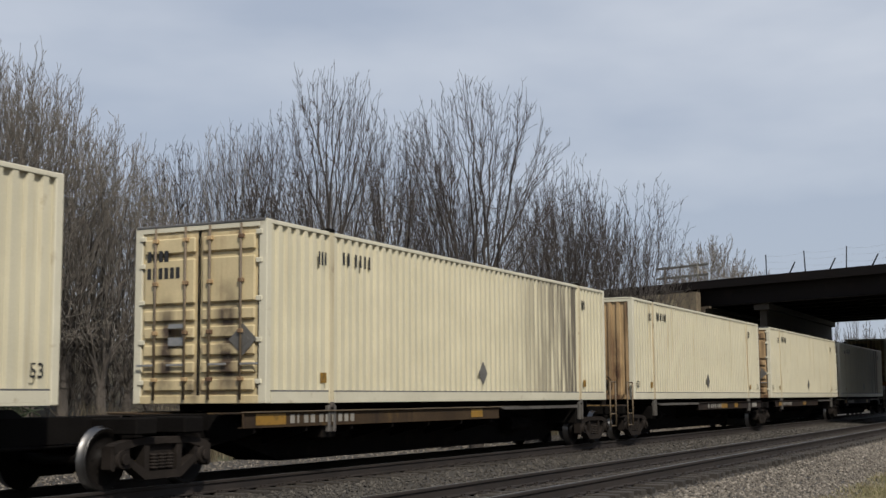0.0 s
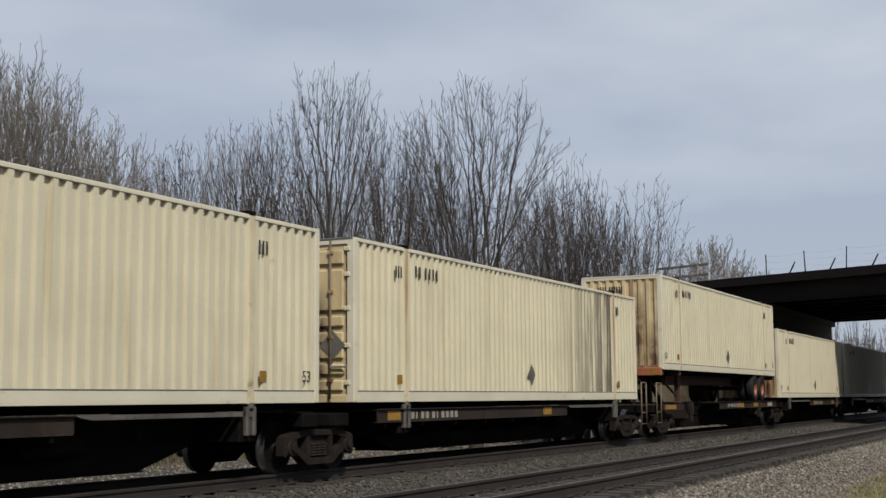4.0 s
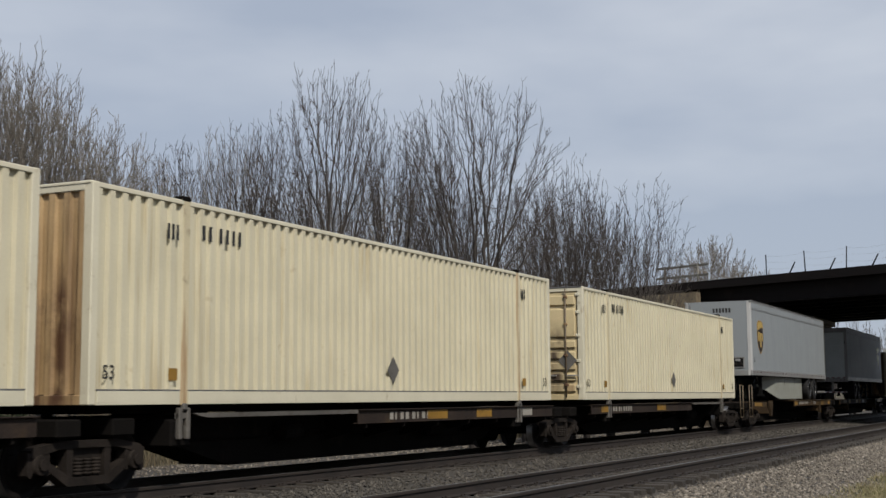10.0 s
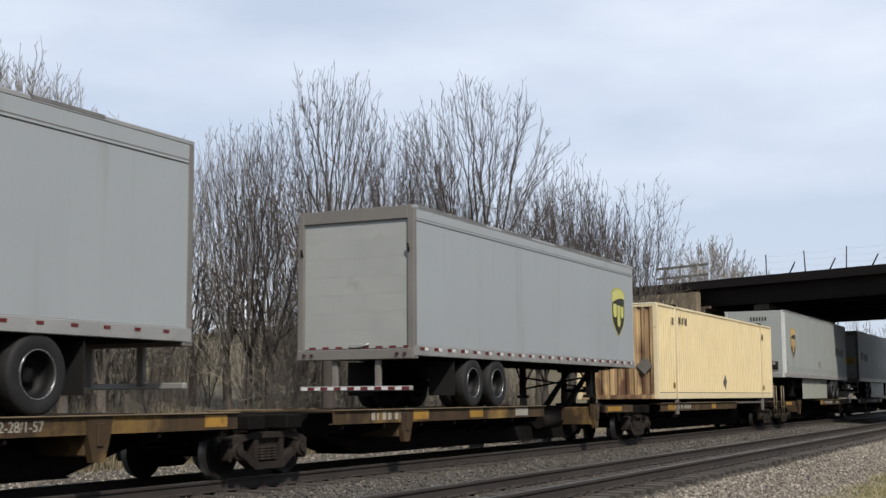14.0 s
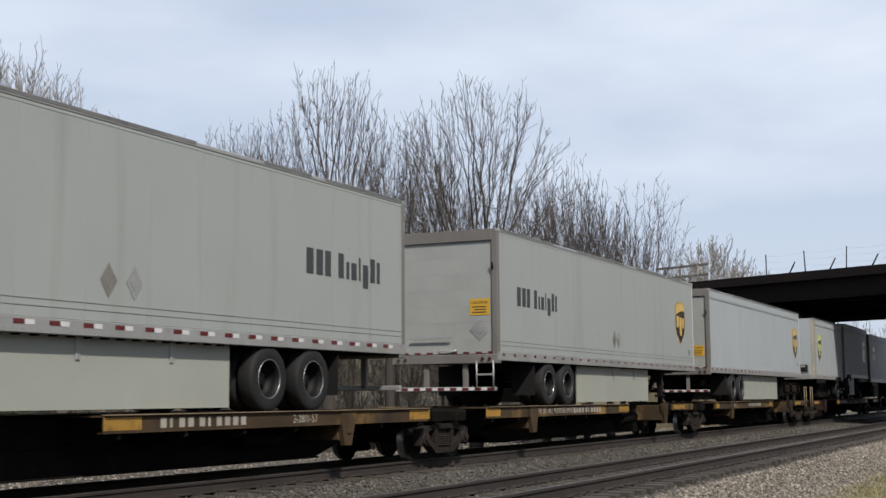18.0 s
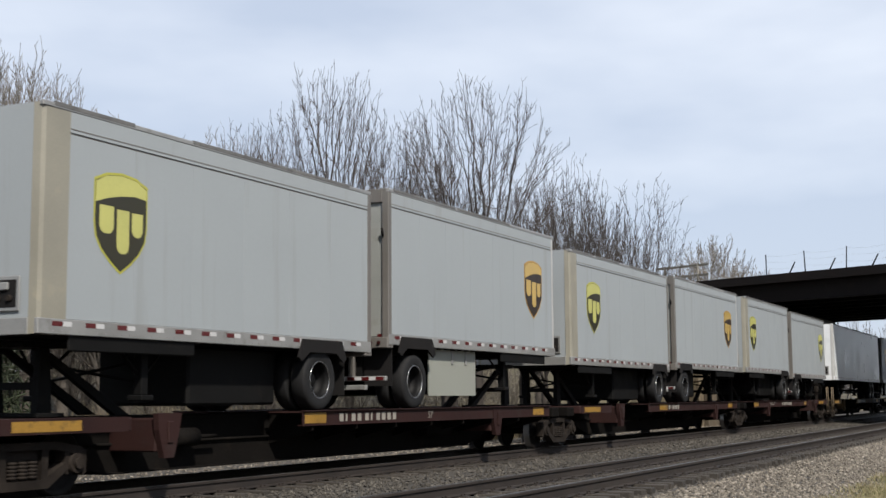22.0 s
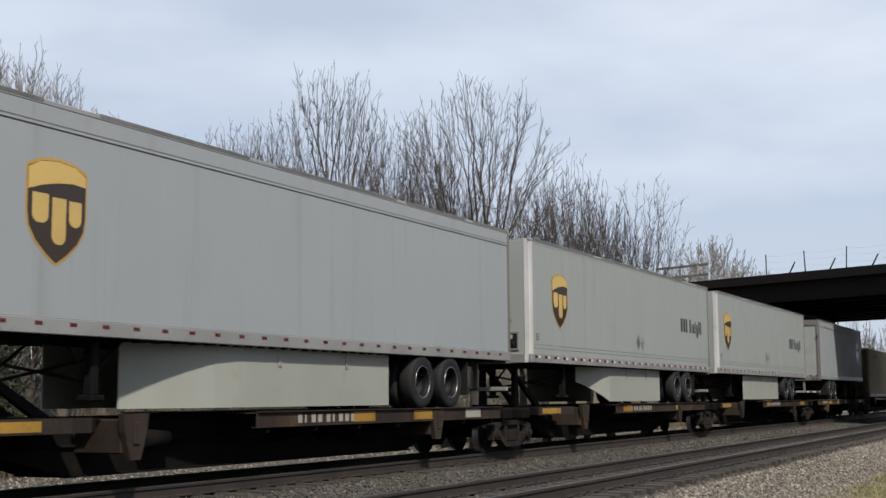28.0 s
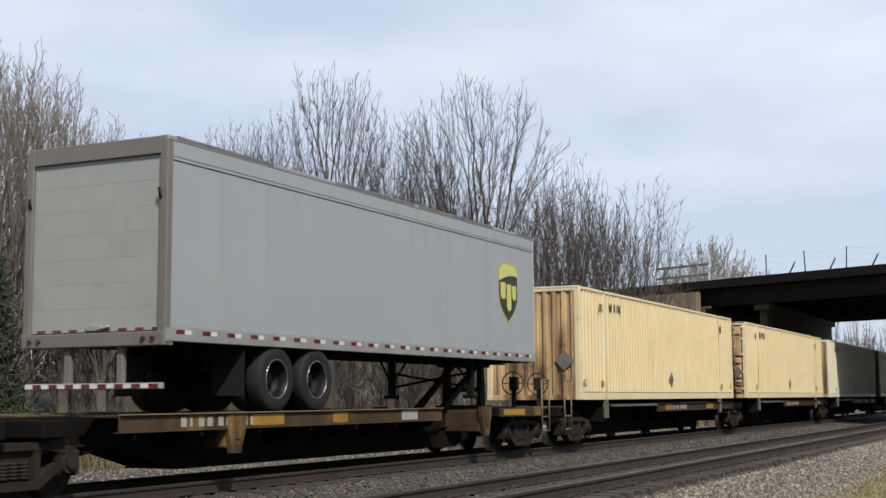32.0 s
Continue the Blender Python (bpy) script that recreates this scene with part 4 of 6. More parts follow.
def ladder(parent, x, y, top=1.9):
    g = Geo()
    for q in (-0.23, 0.23):
        g.rod((q, 0, 0.42), (q, 0, top), 0.022, n=6)
    for k in range(2):
        g.rod((-0.23, 0, 0.44 + 0.32 * k), (0.23, 0, 0.44 + 0.32 * k), 0.016, n=6)
    g.rod((-0.23, 0, top), (0.23, 0, top), 0.02, n=6)
    part("ladder", g, "deck_edge", parent, "worn tan end ladder and grab iron", (x, y, 0))


def hitch(parent, x, face, raised):
    """The stand that takes a trailer's kingpin; face: the side towards which its strut leans."""
    if not raised:
        g = Geo().prism([(x - 0.5, 0.985), (x + 0.9, 0.985), (x + 0.7, 1.10), (x - 0.2, 1.10)], "y", -0.4, 0.4)
        part("hitch", g, "black", parent, "folded trailer hitch")
        return
    head = part("hitch", Geo().box(x - 0.45, x + 0.45, -0.46, 0.46, 1.90, 1.985, 0.02), "black", parent, "black trailer hitch stand")
    for y in (-0.42, 0.42):
        part("post", Geo().prism([(x - 0.15, 1.0), (x + 0.15, 1.0), (x + 0.08, 1.9), (x - 0.08, 1.9)], "y", y - 0.05, y + 0.05), "black", head)
        part("strut", Geo().prism([(x + face * 1.55, 1.0), (x + face * 1.85, 1.0), (x + face * 0.12, 1.9), (x - face * 0.04, 1.9)], "y", y * 0.72 - 0.05, y * 0.72 + 0.05), "black", head)
    part("crossbar", Geo().box(x - 0.06, x + 0.06, -0.37, 0.37, 1.35, 1.45), "black", head)
    part("foot", Geo().box(x - 0.25, x + 0.25, -0.60, 0.60, 0.992, 1.05, 0.01), "black", head)


def spine_car(x0, x1, ends, deck, red=False, raised=(), slogan="", seed=0, load=None):
    """One platform of an articulated spine car from x0 to x1. ends: which ends are the car's own, with a coupler;
    deck: which end has the trailer runways."""
    rng = random.Random(seed)
    paint = "deck_red" if red else "deck_yellow" if seed in (0, 1, 10, 11, 12, 13, 14, 15, 19, 23) else "deck_brown"
    label = ("oxide red" if red else "worn yellow-brown") + " spine car platform on freight trucks"
    mid = (x0 + x1) / 2
    car = thing("spine_car", label, "rail car", "spine cars of the train", (mid, TRACK_Y, 0))
    MOVING.append((car, mid))
    a, b = x0 - mid, x1 - mid
    g = Geo()
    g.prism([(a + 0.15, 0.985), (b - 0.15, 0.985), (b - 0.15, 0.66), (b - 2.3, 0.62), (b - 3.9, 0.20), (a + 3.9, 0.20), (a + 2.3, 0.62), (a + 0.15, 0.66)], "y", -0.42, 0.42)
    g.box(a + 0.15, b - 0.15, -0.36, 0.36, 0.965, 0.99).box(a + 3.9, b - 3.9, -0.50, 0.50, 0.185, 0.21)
    part("centre_sill", g, "under", car, "sooty steel centre sill, blackened for the shade beneath the car")
    span = 11.2 if red else 9.6
    d0, d1 = (b - span - 0.9, b - 1.2) if deck == "R" else (a + 1.6, a + span + 1.6)
    for s in (-1, 1):
        part("side_channel", channel(d0, d1) if s < 0 else Geo().box(d0, d1, -0.012, 0.012, 0.775, 1.02), paint, car, loc=(0, s * 1.285, 0))
        part("channel_flange", Geo().box(d0, d1, s * 1.26, s * 1.345, 1.006, 1.024, 0.004), "deck_edge" if paint == "deck_yellow" else paint, car, "worn bare edge")
        part("runway", Geo().box(d0 + 0.02, d1 - 0.02, 0.62 * s, 1.26 * s, 0.985, 1.008, 0.003), paint, car, "trailer wheel runway plate")
    n = int((d1 - d0) / 1.45)
    for k in range(n + 1):
        x = d0 + 0.35 + k * (d1 - d0 - 0.7) / n
        for s in (-1, 1):
            part("outrigger", shared("outrigger%d" % s, lambda: Geo().prism([(0.30 * s, 0.965), (1.27 * s, 0.965), (1.27 * s, 0.70), (1.15 * s, 0.66), (0.30 * s, 0.45)], "x", -0.025, 0.025)), "under", car,
                 loc=(x, 0, 0))
    # stubs at the end without runways, and small end sills
    h0, h1 = (a + 1.0, a + 3.5) if deck == "R" else (b - 3.6, b - 1.0)
    for s in (-1, 1):
        if load is None:
            part("end_platform", Geo().box(h0, h1, 0.34 * s, 1.27 * s, 0.80, 0.985, 0.015), paint if red else "under", car)
            part("end_channel", Geo().box(h0 + 0.1, h1 - 0.1, 1.27 * s, 1.285 * s, 0.80, 0.99), paint, car)
        part("bolster_arm", Geo().box(a + 0.3, a + 0.75, 0.25 * s, 1.20 * s, 0.74, 0.97, 0.02), "under", car)
        part("bolster_arm", Geo().box(b - 0.75, b - 0.3, 0.25 * s, 1.20 * s, 0.74, 0.97, 0.02), "under", car)
    if load is None:
        part("patch", Geo().box(h0 + 0.3, h0 + 1.5, -1.291, -1.2845, 0.83, 0.96), "patch_yellow", car, "yellow reflective patch")
    spots = [(0.08, 0.62), (0.05, 0.84), (0.30, 0.55, 0.82)][seed % 3] if not red else [0.10, 0.86]
    spots = [0.01, 0.91] if slogan else spots
    for k, u in enumerate(spots):
        x = d0 + (d1 - d0) * u + rng.uniform(-0.2, 0.2)
        part("patch", Geo().box(x, x + rng.uniform(0.45, 0.9), -1.301, -1.2965, 0.815, 0.985), "patch_yellow" if k != 2 or red else "patch_white", car, "reflective patch")
    # brackets that carry a container's lifting posts, and the light edge channel between them
    if load is not None:
        for x in (load - mid + 1.98, load - mid + CL - 1.98):
            for s in (-1, 1):
                arm = part("corner_bracket", Geo().box(x - 0.22, x + 0.22, *sorted((s * 1.24, s * 0.32)), 0.56, 0.94, 0.02), "under", car, "dark arm under a container post")
                g = Geo().box(x - 0.13, x - 0.045, *sorted((s * 1.315, s * 1.24)), 0.66, 1.10, 0.012).box(x + 0.045, x + 0.13, *sorted((s * 1.315, s * 1.24)), 0.66, 1.10, 0.012)
                g.box(x - 0.13, x + 0.13, *sorted((s * 1.30, s * 1.22)), 0.94, 1.03, 0.01).box(x - 0.06, x + 0.05, *sorted((s * 1.335, s * 1.26)), 1.06, 1.16, 0.02)
                part("post_socket", g, "worn_steel", arm, "worn steel socket for a container post")
        e0, e1 = load - mid + 2.2, load - mid + CL - 2.2
        for q0, q1 in ((e0, d0 - 0.01), (d1 + 0.01, e1)):
            if q1 - q0 > 0.4:
                part("edge_channel", Geo().prism([(q0, 1.02), (q1, 1.02), (q1, 0.955), (q0 + 0.35, 0.955), (q0 + 0.12, 0.985)], "y", -1.30, -1.24), "worn_steel", car, "thin steel edge channel")
    else:
        for x in (a + 4.25, b - 4.25):
            for s in (-1, 1):
                g = Geo().prism([(x - 0.26, 1.03), (x + 0.26, 1.03), (x + 0.22, 0.80), (x + 0.10, 0.42), (x - 0.12, 0.42), (x - 0.24, 0.80)], "y", s * 1.31, s * 1.22)
                g.box(x - 0.20, x + 0.20, s * 1.22, s * 0.32, 0.50, 0.96, 0.02)
                g.box(x - 0.06, x + 0.06, s * 1.335, s * 1.31, 0.62, 0.92, 0.01)
                part("corner_bracket", g, paint, car, "container corner bracket")
    # air reservoir, pipes and brake gear hung on the sill
    part("air_reservoir", Geo().rod((b - 6.6, -0.62, 0.62), (b - 5.4, -0.62, 0.62), 0.17, n=14), "under", car)
    part("brake_pipe", Geo().rod((a + 0.4, -0.45, 0.60), (b - 0.4, -0.45, 0.60), 0.022, n=6), "under", car)
    part("brake_cylinder", Geo().rod((a + 5.2, -0.6, 0.66), (a + 5.75, -0.6, 0.66), 0.14, n=12).rod((a + 5.75, -0.6, 0.66), (a + 6.3, -0.6, 0.66), 0.03, n=6), "under", car)
    number_at = d0 + (1.16 if deck == "R" else 5.25 if slogan else 1.3)
    if slogan:
        lettering("lettering", slogan, 0.19, "patch_white", car, (d0 + (2.62 if deck == "L" else 4.5), -1.3005, 0.835), (90, 0, 0))
    for k in range(10):
        q = number_at + 0.205 * k + (0.06 if k > 3 else 0)
        part("number_bar", shared("deck_bar%d" % (k in (1, 5)), lambda: Geo().box(0, 0.055 if k in (1, 5) else 0.125, -1.3005, -1.2965, 0.83, 0.965)), "patch_white", car, "white stencilled mark", (q, 0, 0))
    hitch(car, a + 2.6 if deck == "R" else b - 2.9, 1 if deck == "R" else -1, False) if not raised else None
    for x, face in raised:
        hitch(car, x - mid, face, True)
    for side, at in (("L", a), ("R", b)):
        s = -1 if side == "L" else 1
        if side in ends:
            truck(car, at - s * 1.75)
            part("coupler", Geo().box(at - 0.5, at + 0.5, -0.09, 0.09, 0.76, 0.92, 0.03).box(at + s * 0.05, at + s * 0.32, -0.17, 0.17, 0.74, 0.98, 0.04), "truck", car, "coupler")
            part("end_sill", Geo().box(at - s * 0.55 - 0.09, at - s * 0.55 + 0.09, -1.2, 1.2, 0.80, 1.0, 0.02), paint, car)
            ladder(car, at - s * 0.75, -1.26, 1.62)
            brake_wheel(car, at - s * 0.8, -0.45, 1.55)
        elif side == "R":
            truck(car, at)
            part("articulation", Geo().rod((at, 0, 0.62), (at, 0, 1.0), 0.26, n=16).box(at - 0.5, at + 0.5, -0.2, 0.2, 0.70, 0.96, 0.03), "truck", car, "articulated joint")
    return car


# ---- the train: containers ----
def corrugated(x0, x1, z0, z1, y, depth, pitch, out):
    """A trapezoid-ribbed panel with real depth."""
    n = max(1, round((x1 - x0) / pitch))
    w = (x1 - x0) / n
    pts = []
    for k in range(n):
        x = x0 + k * w
        pts += [(x, y), (x + w * 0.38, y), (x + w * 0.47, y - out * depth), (x + w * 0.91, y - out * depth)]
    pts.append((x1, y))
    g = Geo()
    m = len(pts)
    vs = [(px, py, z0) for px, py in pts] + [(px, py, z1) for px, py in pts]
    g.add(vs, [(i, i + 1, m + i + 1, m + i) for i in range(m - 1)])
    return g


CL, CW, CH = 16.15, 2.59, 2.896


def container(x_left, z, look_, end_left, number, extra_label="", length=CL):
    """A ribbed steel box, its left end at x_left. look_: paint of the sides; end_left: doors or ribs on the end that leads."""
    mid = x_left + length / 2
    side_paint, end_paint = look_
    rail_paint = "tan_rail" if side_paint == "cream_tan" else "cream_rail"
    tint = "T" if side_paint == "cream_tan" else ""
    c = thing("shipping_container", extra_label or "cream ribbed steel shipping container with rust stains", "container", "containers on the train", (mid, TRACK_Y, z))
    MOVING.append((c, mid))
    h, w = length / 2, CW / 2
    posts = [-h, -h + 1.90, h - 2.06, h - 0.10]
    for s in (-1, 1):
        y = s * (w - 0.012)
        for i, (p, q) in enumerate(((-h + 0.10, -h + 1.90), (-h + 2.06, h - 2.06), (h - 1.90, h - 0.10))):
            key = "rib%d%d" % (i, s)
            part("side_panel", shared(key, lambda: corrugated(p, q, 0.20, CH - 0.07, y, 0.056, 0.252, s)), side_paint, c) if side_paint == "cream" else \
                part("side_panel", corrugated(p, q, 0.20, CH - 0.07, y, 0.056, 0.252, s), side_paint, c)
        part("top_rail", shared(tint + "toprail%d" % s, lambda: Geo().box(-h + 0.08, h - 0.08, s * (w - 0.06), s * w, CH - 0.075, CH - 0.005, 0.008)), rail_paint, c)
        for i, (p, q) in enumerate(((-h + 0.16, -h + 1.88), (-h + 2.08, h - 2.08), (h - 1.88, h - 0.16))):
            part("bottom_rail", shared(tint + "botrail%d%d" % (i, s), lambda: Geo().box(p, q, s * (w - 0.08), s * (w + 0.002), 0.03, 0.185, 0.006).box(p, q, s * (w - 0.07), s * (w + 0.002), 0.0, 0.034, 0.004)),
                 rail_paint, c)
            # dark strip: the ledge's shadow and dirt line put in as a coloured piece
            if s < 0:
                part("sill_seam", shared("sillshade%d" % i, lambda: Geo().box(p, q, -w - 0.001, -w + 0.085, 0.183, 0.206)), "roof_grime", c, "dark strip for the shadow and dirt line above the bottom rail")
        for k, p in enumerate((-h, h - 0.14)):
            part("corner_post", shared(tint + "cpost%d%d" % (k, s), lambda: Geo().box(p, p + 0.14, s * (w - 0.15), s * w, 0.0, CH, 0.012)), rail_paint, c)
        for k, p in enumerate((-h + 1.90, h - 2.06)):
            part("lifting_post", shared("lpost%d%d" % (k, s), lambda: Geo().box(p, p + 0.16, s * (w - 0.10), s * (w + 0.002), -0.012, CH + 0.03, 0.012)), "cream_post", c, "rust-run stiff post at the lifting point")
            part("corner_casting", shared("ccast%d%d" % (k, s), lambda: Geo().box(p - 0.03, p + 0.17, s * (w - 0.16), s * (w + 0.006), CH - 0.03, CH + 0.055, 0.015)), "under", c, "dark lifting casting")
    part("roof", shared(tint + "croof", lambda: Geo().box(-h + 0.05, h - 0.05, -w + 0.04, w - 0.04, CH - 0.05, CH - 0.02)), rail_paint, c)
    part("floor", shared("cfloor", lambda: Geo().box(-h + 0.05, h - 0.05, -w + 0.09, w - 0.09, 0.01, 0.14).box(-h + 0.6, h - 0.6, -w + 0.5, w - 0.5, -0.12, 0.012)), "under", c, "sooty underside, blackened for the shade beneath the box")
    # ends: ribbed or with doors
    for s, kind in ((-1, end_left), (1, "doors" if end_left == "ribs" else "ribs")):
        x = s * h
        part("end_header", shared(tint + "ehead%d" % s, lambda: Geo().box(min(x, x - s * 0.1), max(x, x - s * 0.1), -w + 0.14, w - 0.14, CH - 0.12, CH - 0.004, 0.008)), rail_paint, c)
        part("end_sill", shared(end_paint + "esill%d" % s, lambda: Geo().box(min(x, x - s * 0.1), max(x, x - s * 0.1), -w + 0.14, w - 0.14, 0.0, 0.13, 0.008)), end_paint, c)
        part("roof_edge", shared("redge%d%s" % (s, kind), lambda: Geo().box(min(x + s * 0.012, x - s * 0.1), max(x + s * 0.012, x - s * 0.1), -w + 0.03, w - 0.03, CH - 0.035, CH + 0.006, 0.008)), "roof_grime" if kind == "doors" else rail_paint, c)
        if kind == "ribs":
            g = corrugated(-w + 0.14, w - 0.14, 0.12, CH - 0.11, x - s * 0.012, 0.046, 0.25, s)
            g.v = [(b, a, zz) for a, b, zz in g.v]
            part("end_wall", g, end_paint, c, "ribbed end wall, rust streaked")
        else:
            for d in (-1, 1):
                g = Geo()
                y0, y1 = (d * 0.02, d * (w - 0.16)) if d > 0 else (d * (w - 0.16), d * 0.02)
                g.box(min(x - s * 0.03, x - s * 0.05), max(x - s * 0.03, x - s * 0.05), y0, y1, 0.13, CH - 0.12)
                levels = [0.20, 0.48, 0.76, 1.04, 1.32, 1.60, 2.42]
                plates = []
                for k, q in enumerate(levels):
                    top = (levels[k + 1] if k + 1 < len(levels) else CH - 0.13) - 0.09
                    plates.append(Geo().box(min(x - s * 0.029, x + s * 0.022), max(x - s * 0.029, x + s * 0.022), y0 + 0.05, y1 - 0.05, q, top, 0.025))
                door = part("door", g, end_paint, c, "rust-stained cargo door")
                for k, plate in enumerate(plates):
                    part("door_panel", shared("cdoor%d%d%d%s" % (s, d, k, end_paint), lambda: plate), end_paint, door)
                part("gasket", Geo().box(min(x - s * 0.012, x - s * 0.03), max(x - s * 0.012, x - s * 0.03), y0 - 0.012, y0 + 0.006, 0.14, CH - 0.13), "gasket", door)
                for yy in ((0.12, 0.72) if d > 0 else (-0.72, -0.12)):
                    yy += d * 0.12
                    part("lock_rod", Geo().rod((x + s * 0.05, yy, 0.06), (x + s * 0.05, yy, CH - 0.05), 0.021, n=8), "rod_grime", door)
                    for zz in (0.35, 1.1, 1.9, 2.6):
                        part("rod_guide", Geo().box(min(x, x + s * 0.075), max(x, x + s * 0.075), yy - 0.05, yy + 0.05, zz, zz + 0.07, 0.01), "cream_rust", door)
                    part("lock_handle", Geo().box(x + s * 0.06 - 0.012, x + s * 0.06 + 0.012, min(yy, yy + d * 0.34), max(yy, yy + d * 0.34), 0.60, 0.635, 0.005), "placard_light", door)
                for zz in (0.3, 0.95, 1.6, 2.2, 2.65):
                    part("hinge", Geo().box(min(x - s * 0.03, x + s * 0.02), max(x - s * 0.03, x + s * 0.02), d * (w - 0.15) - 0.07, d * (w - 0.15) + 0.05, zz, zz + 0.08, 0.01), rail_paint, door)
            part("placard_holder", Geo().box(min(x + s * 0.013, x + s * 0.022), max(x + s * 0.013, x + s * 0.022), 0.28, 0.58, 0.88, 1.28), "placard_light", c, "grey plate holder")
        if kind == "doors" or tint:
            diamond(c, "x", x + s * 0.03, -w + 0.42, 1.0, 0.26, "placard", 1.0)
    # marks on the sides
    for s in (-1,):
        yy = s * (w - 0.004)
        diamond(c, "y", yy, 0.12, 0.58, 0.25, "placard", 0.9)
        for x in (-h + 1.62, h - 1.75):
            part("yellow_label", Geo().box(x, x + 0.19, min(yy, yy + s * 0.004), max(yy, yy + s * 0.004), 0.33, 0.50), "patch_yellow", c, "small yellow label")
        for x in (-h + 1.55, h - 1.80):
            for k in range(3):
                part("mark_bar", Geo().box(x + k * 0.10, x + k * 0.10 + 0.05, min(yy, yy + s * 0.003), max(yy, yy + s * 0.003), 2.30, 2.52), "ink", c)
        px, _ = bars((2, 4), 0.20, 0.45)
        for p, q in px:
            part("number_bar", Geo().box(-h + 2.35 + p, -h + 2.35 + q * 0.985, min(yy, yy + s * 0.003), max(yy, yy + s * 0.003), 2.36, 2.58), "ink", c, "black stencilled mark")
    if number:
        lettering("lettering", "53", 0.26, "ink", c, (-h + 0.25, -w + 0.003, 0.34), (90, 0, 0))
        lettering("lettering", "53", 0.26, "ink", c, (h - 0.52, -w + 0.003, 0.34), (90, 0, 0))
    px, total = bars((4, 6), 0.19, 0.3)
    if end_left == "ribs":
        for p, q in px:
            part("number_bar", Geo().box(-h - 0.006, -h - 0.0025, 0.75 - q * 0.62, 0.75 - p * 0.62, 2.38, 2.58), "ink", c, "black stencilled mark")
    else:
        for row, n in ((2.30, 4), (2.02, 6)):
            for k in range(n):
                part("number_bar", Geo().box(-h - 0.028, -h - 0.013, 1.02 - k * 0.115 - 0.075, 1.02 - k * 0.115, row, row + 0.18), "ink", c, "black stencilled mark")
    return c


def diamond(parent, axis, at, u, z, r, mat, squash):
    """A flat hazard placard frame, standing on its point."""
    g = Geo()
    s = 1 if at > 0 else -1
    g.prism([(u - r * squash, z), (u, z - r), (u + r * squash, z), (u, z + r)], axis, at, at + s * 0.006)
    g.prism([(u - r * 0.5 * squash, z), (u, z - r * 0.5), (u + r * 0.5 * squash, z), (u, z + r * 0.5)], axis, at, at + s * 0.010)
    part("placard_frame", g, mat, parent, "diamond placard frame")


# ---- the train: trailers ----
TL, TW, TZ, TH = 16.15, 2.59, 2.02, 2.90


def tyre_geo():
    return Geo().turn([(0.29, -0.12), (0.33, -0.14), (0.44, -0.14), (0.49, -0.125), (0.505, -0.10), (0.505, 0.10), (0.49, 0.125), (0.44, 0.14), (0.33, 0.14), (0.29, 0.12)], (0, 0, 0), 36)


def rim_geo():
    g = Geo().turn([(0.302, -0.125), (0.285, -0.118), (0.276, -0.02), (0.266, 0.09), (0.16, 0.11), (0.125, 0.09), (0.11, 0.03), (0.07, 0.015), (0.0, 0.015)], (0, 0, 0), 30)
    for k in range(8):
        a = k * math.pi / 4
        g.rod((0.185 * math.cos(a), 0.075, 0.185 * math.sin(a)), (0.185 * math.cos(a), 0.082, 0.185 * math.sin(a)), 0.016, n=6)
    return g


def road_wheel(parent, x, y, z, rim):
    """A tyre with its dished rim towards the near side (y < 0) or the far side."""
    t = part("tyre", shared("tyre", tyre_geo), "tyre", parent, "black rubber tyre", (x, y, z))
    if y > 0:
        t.rotation_euler = (0, 0, math.pi)
    key = "rim_" + rim
    part("rim", shared(key, rim_geo), rim, t)
    if rim == "rim_white" and abs(y) > 1:
        part("rim_lip", shared("rim_lip", lambda: Geo().turn([(0.308, -0.128), (0.311, -0.138), (0.299, -0.138), (0.294, -0.122), (0.308, -0.128)], (0, 0, 0), 30)), "alu_bright", t, "bright rim edge")


def tandem(parent, xs, z, rim, y=0.0):
    for x in xs:
        part("axle", Geo().rod((x, -1.12, z), (x, 1.12, z), 0.065, n=10), "black", parent)
        for s in (-1, 1):
            road_wheel(parent, x, s * 1.14, z, rim)
            road_wheel(parent, x, s * 0.79, z, rim)
    g = Geo().box(min(xs) - 0.9, max(xs) + 0.9, -0.62, -0.5, z + 0.12, z + 0.45).box(min(xs) - 0.9, max(xs) + 0.9, 0.5, 0.62, z + 0.12, z + 0.45)
    g.box(min(xs) - 0.5, max(xs) + 0.5, -0.55, 0.55, z + 0.38, z + 0.46)
    part("suspension", g, "black", parent, "black suspension subframe")


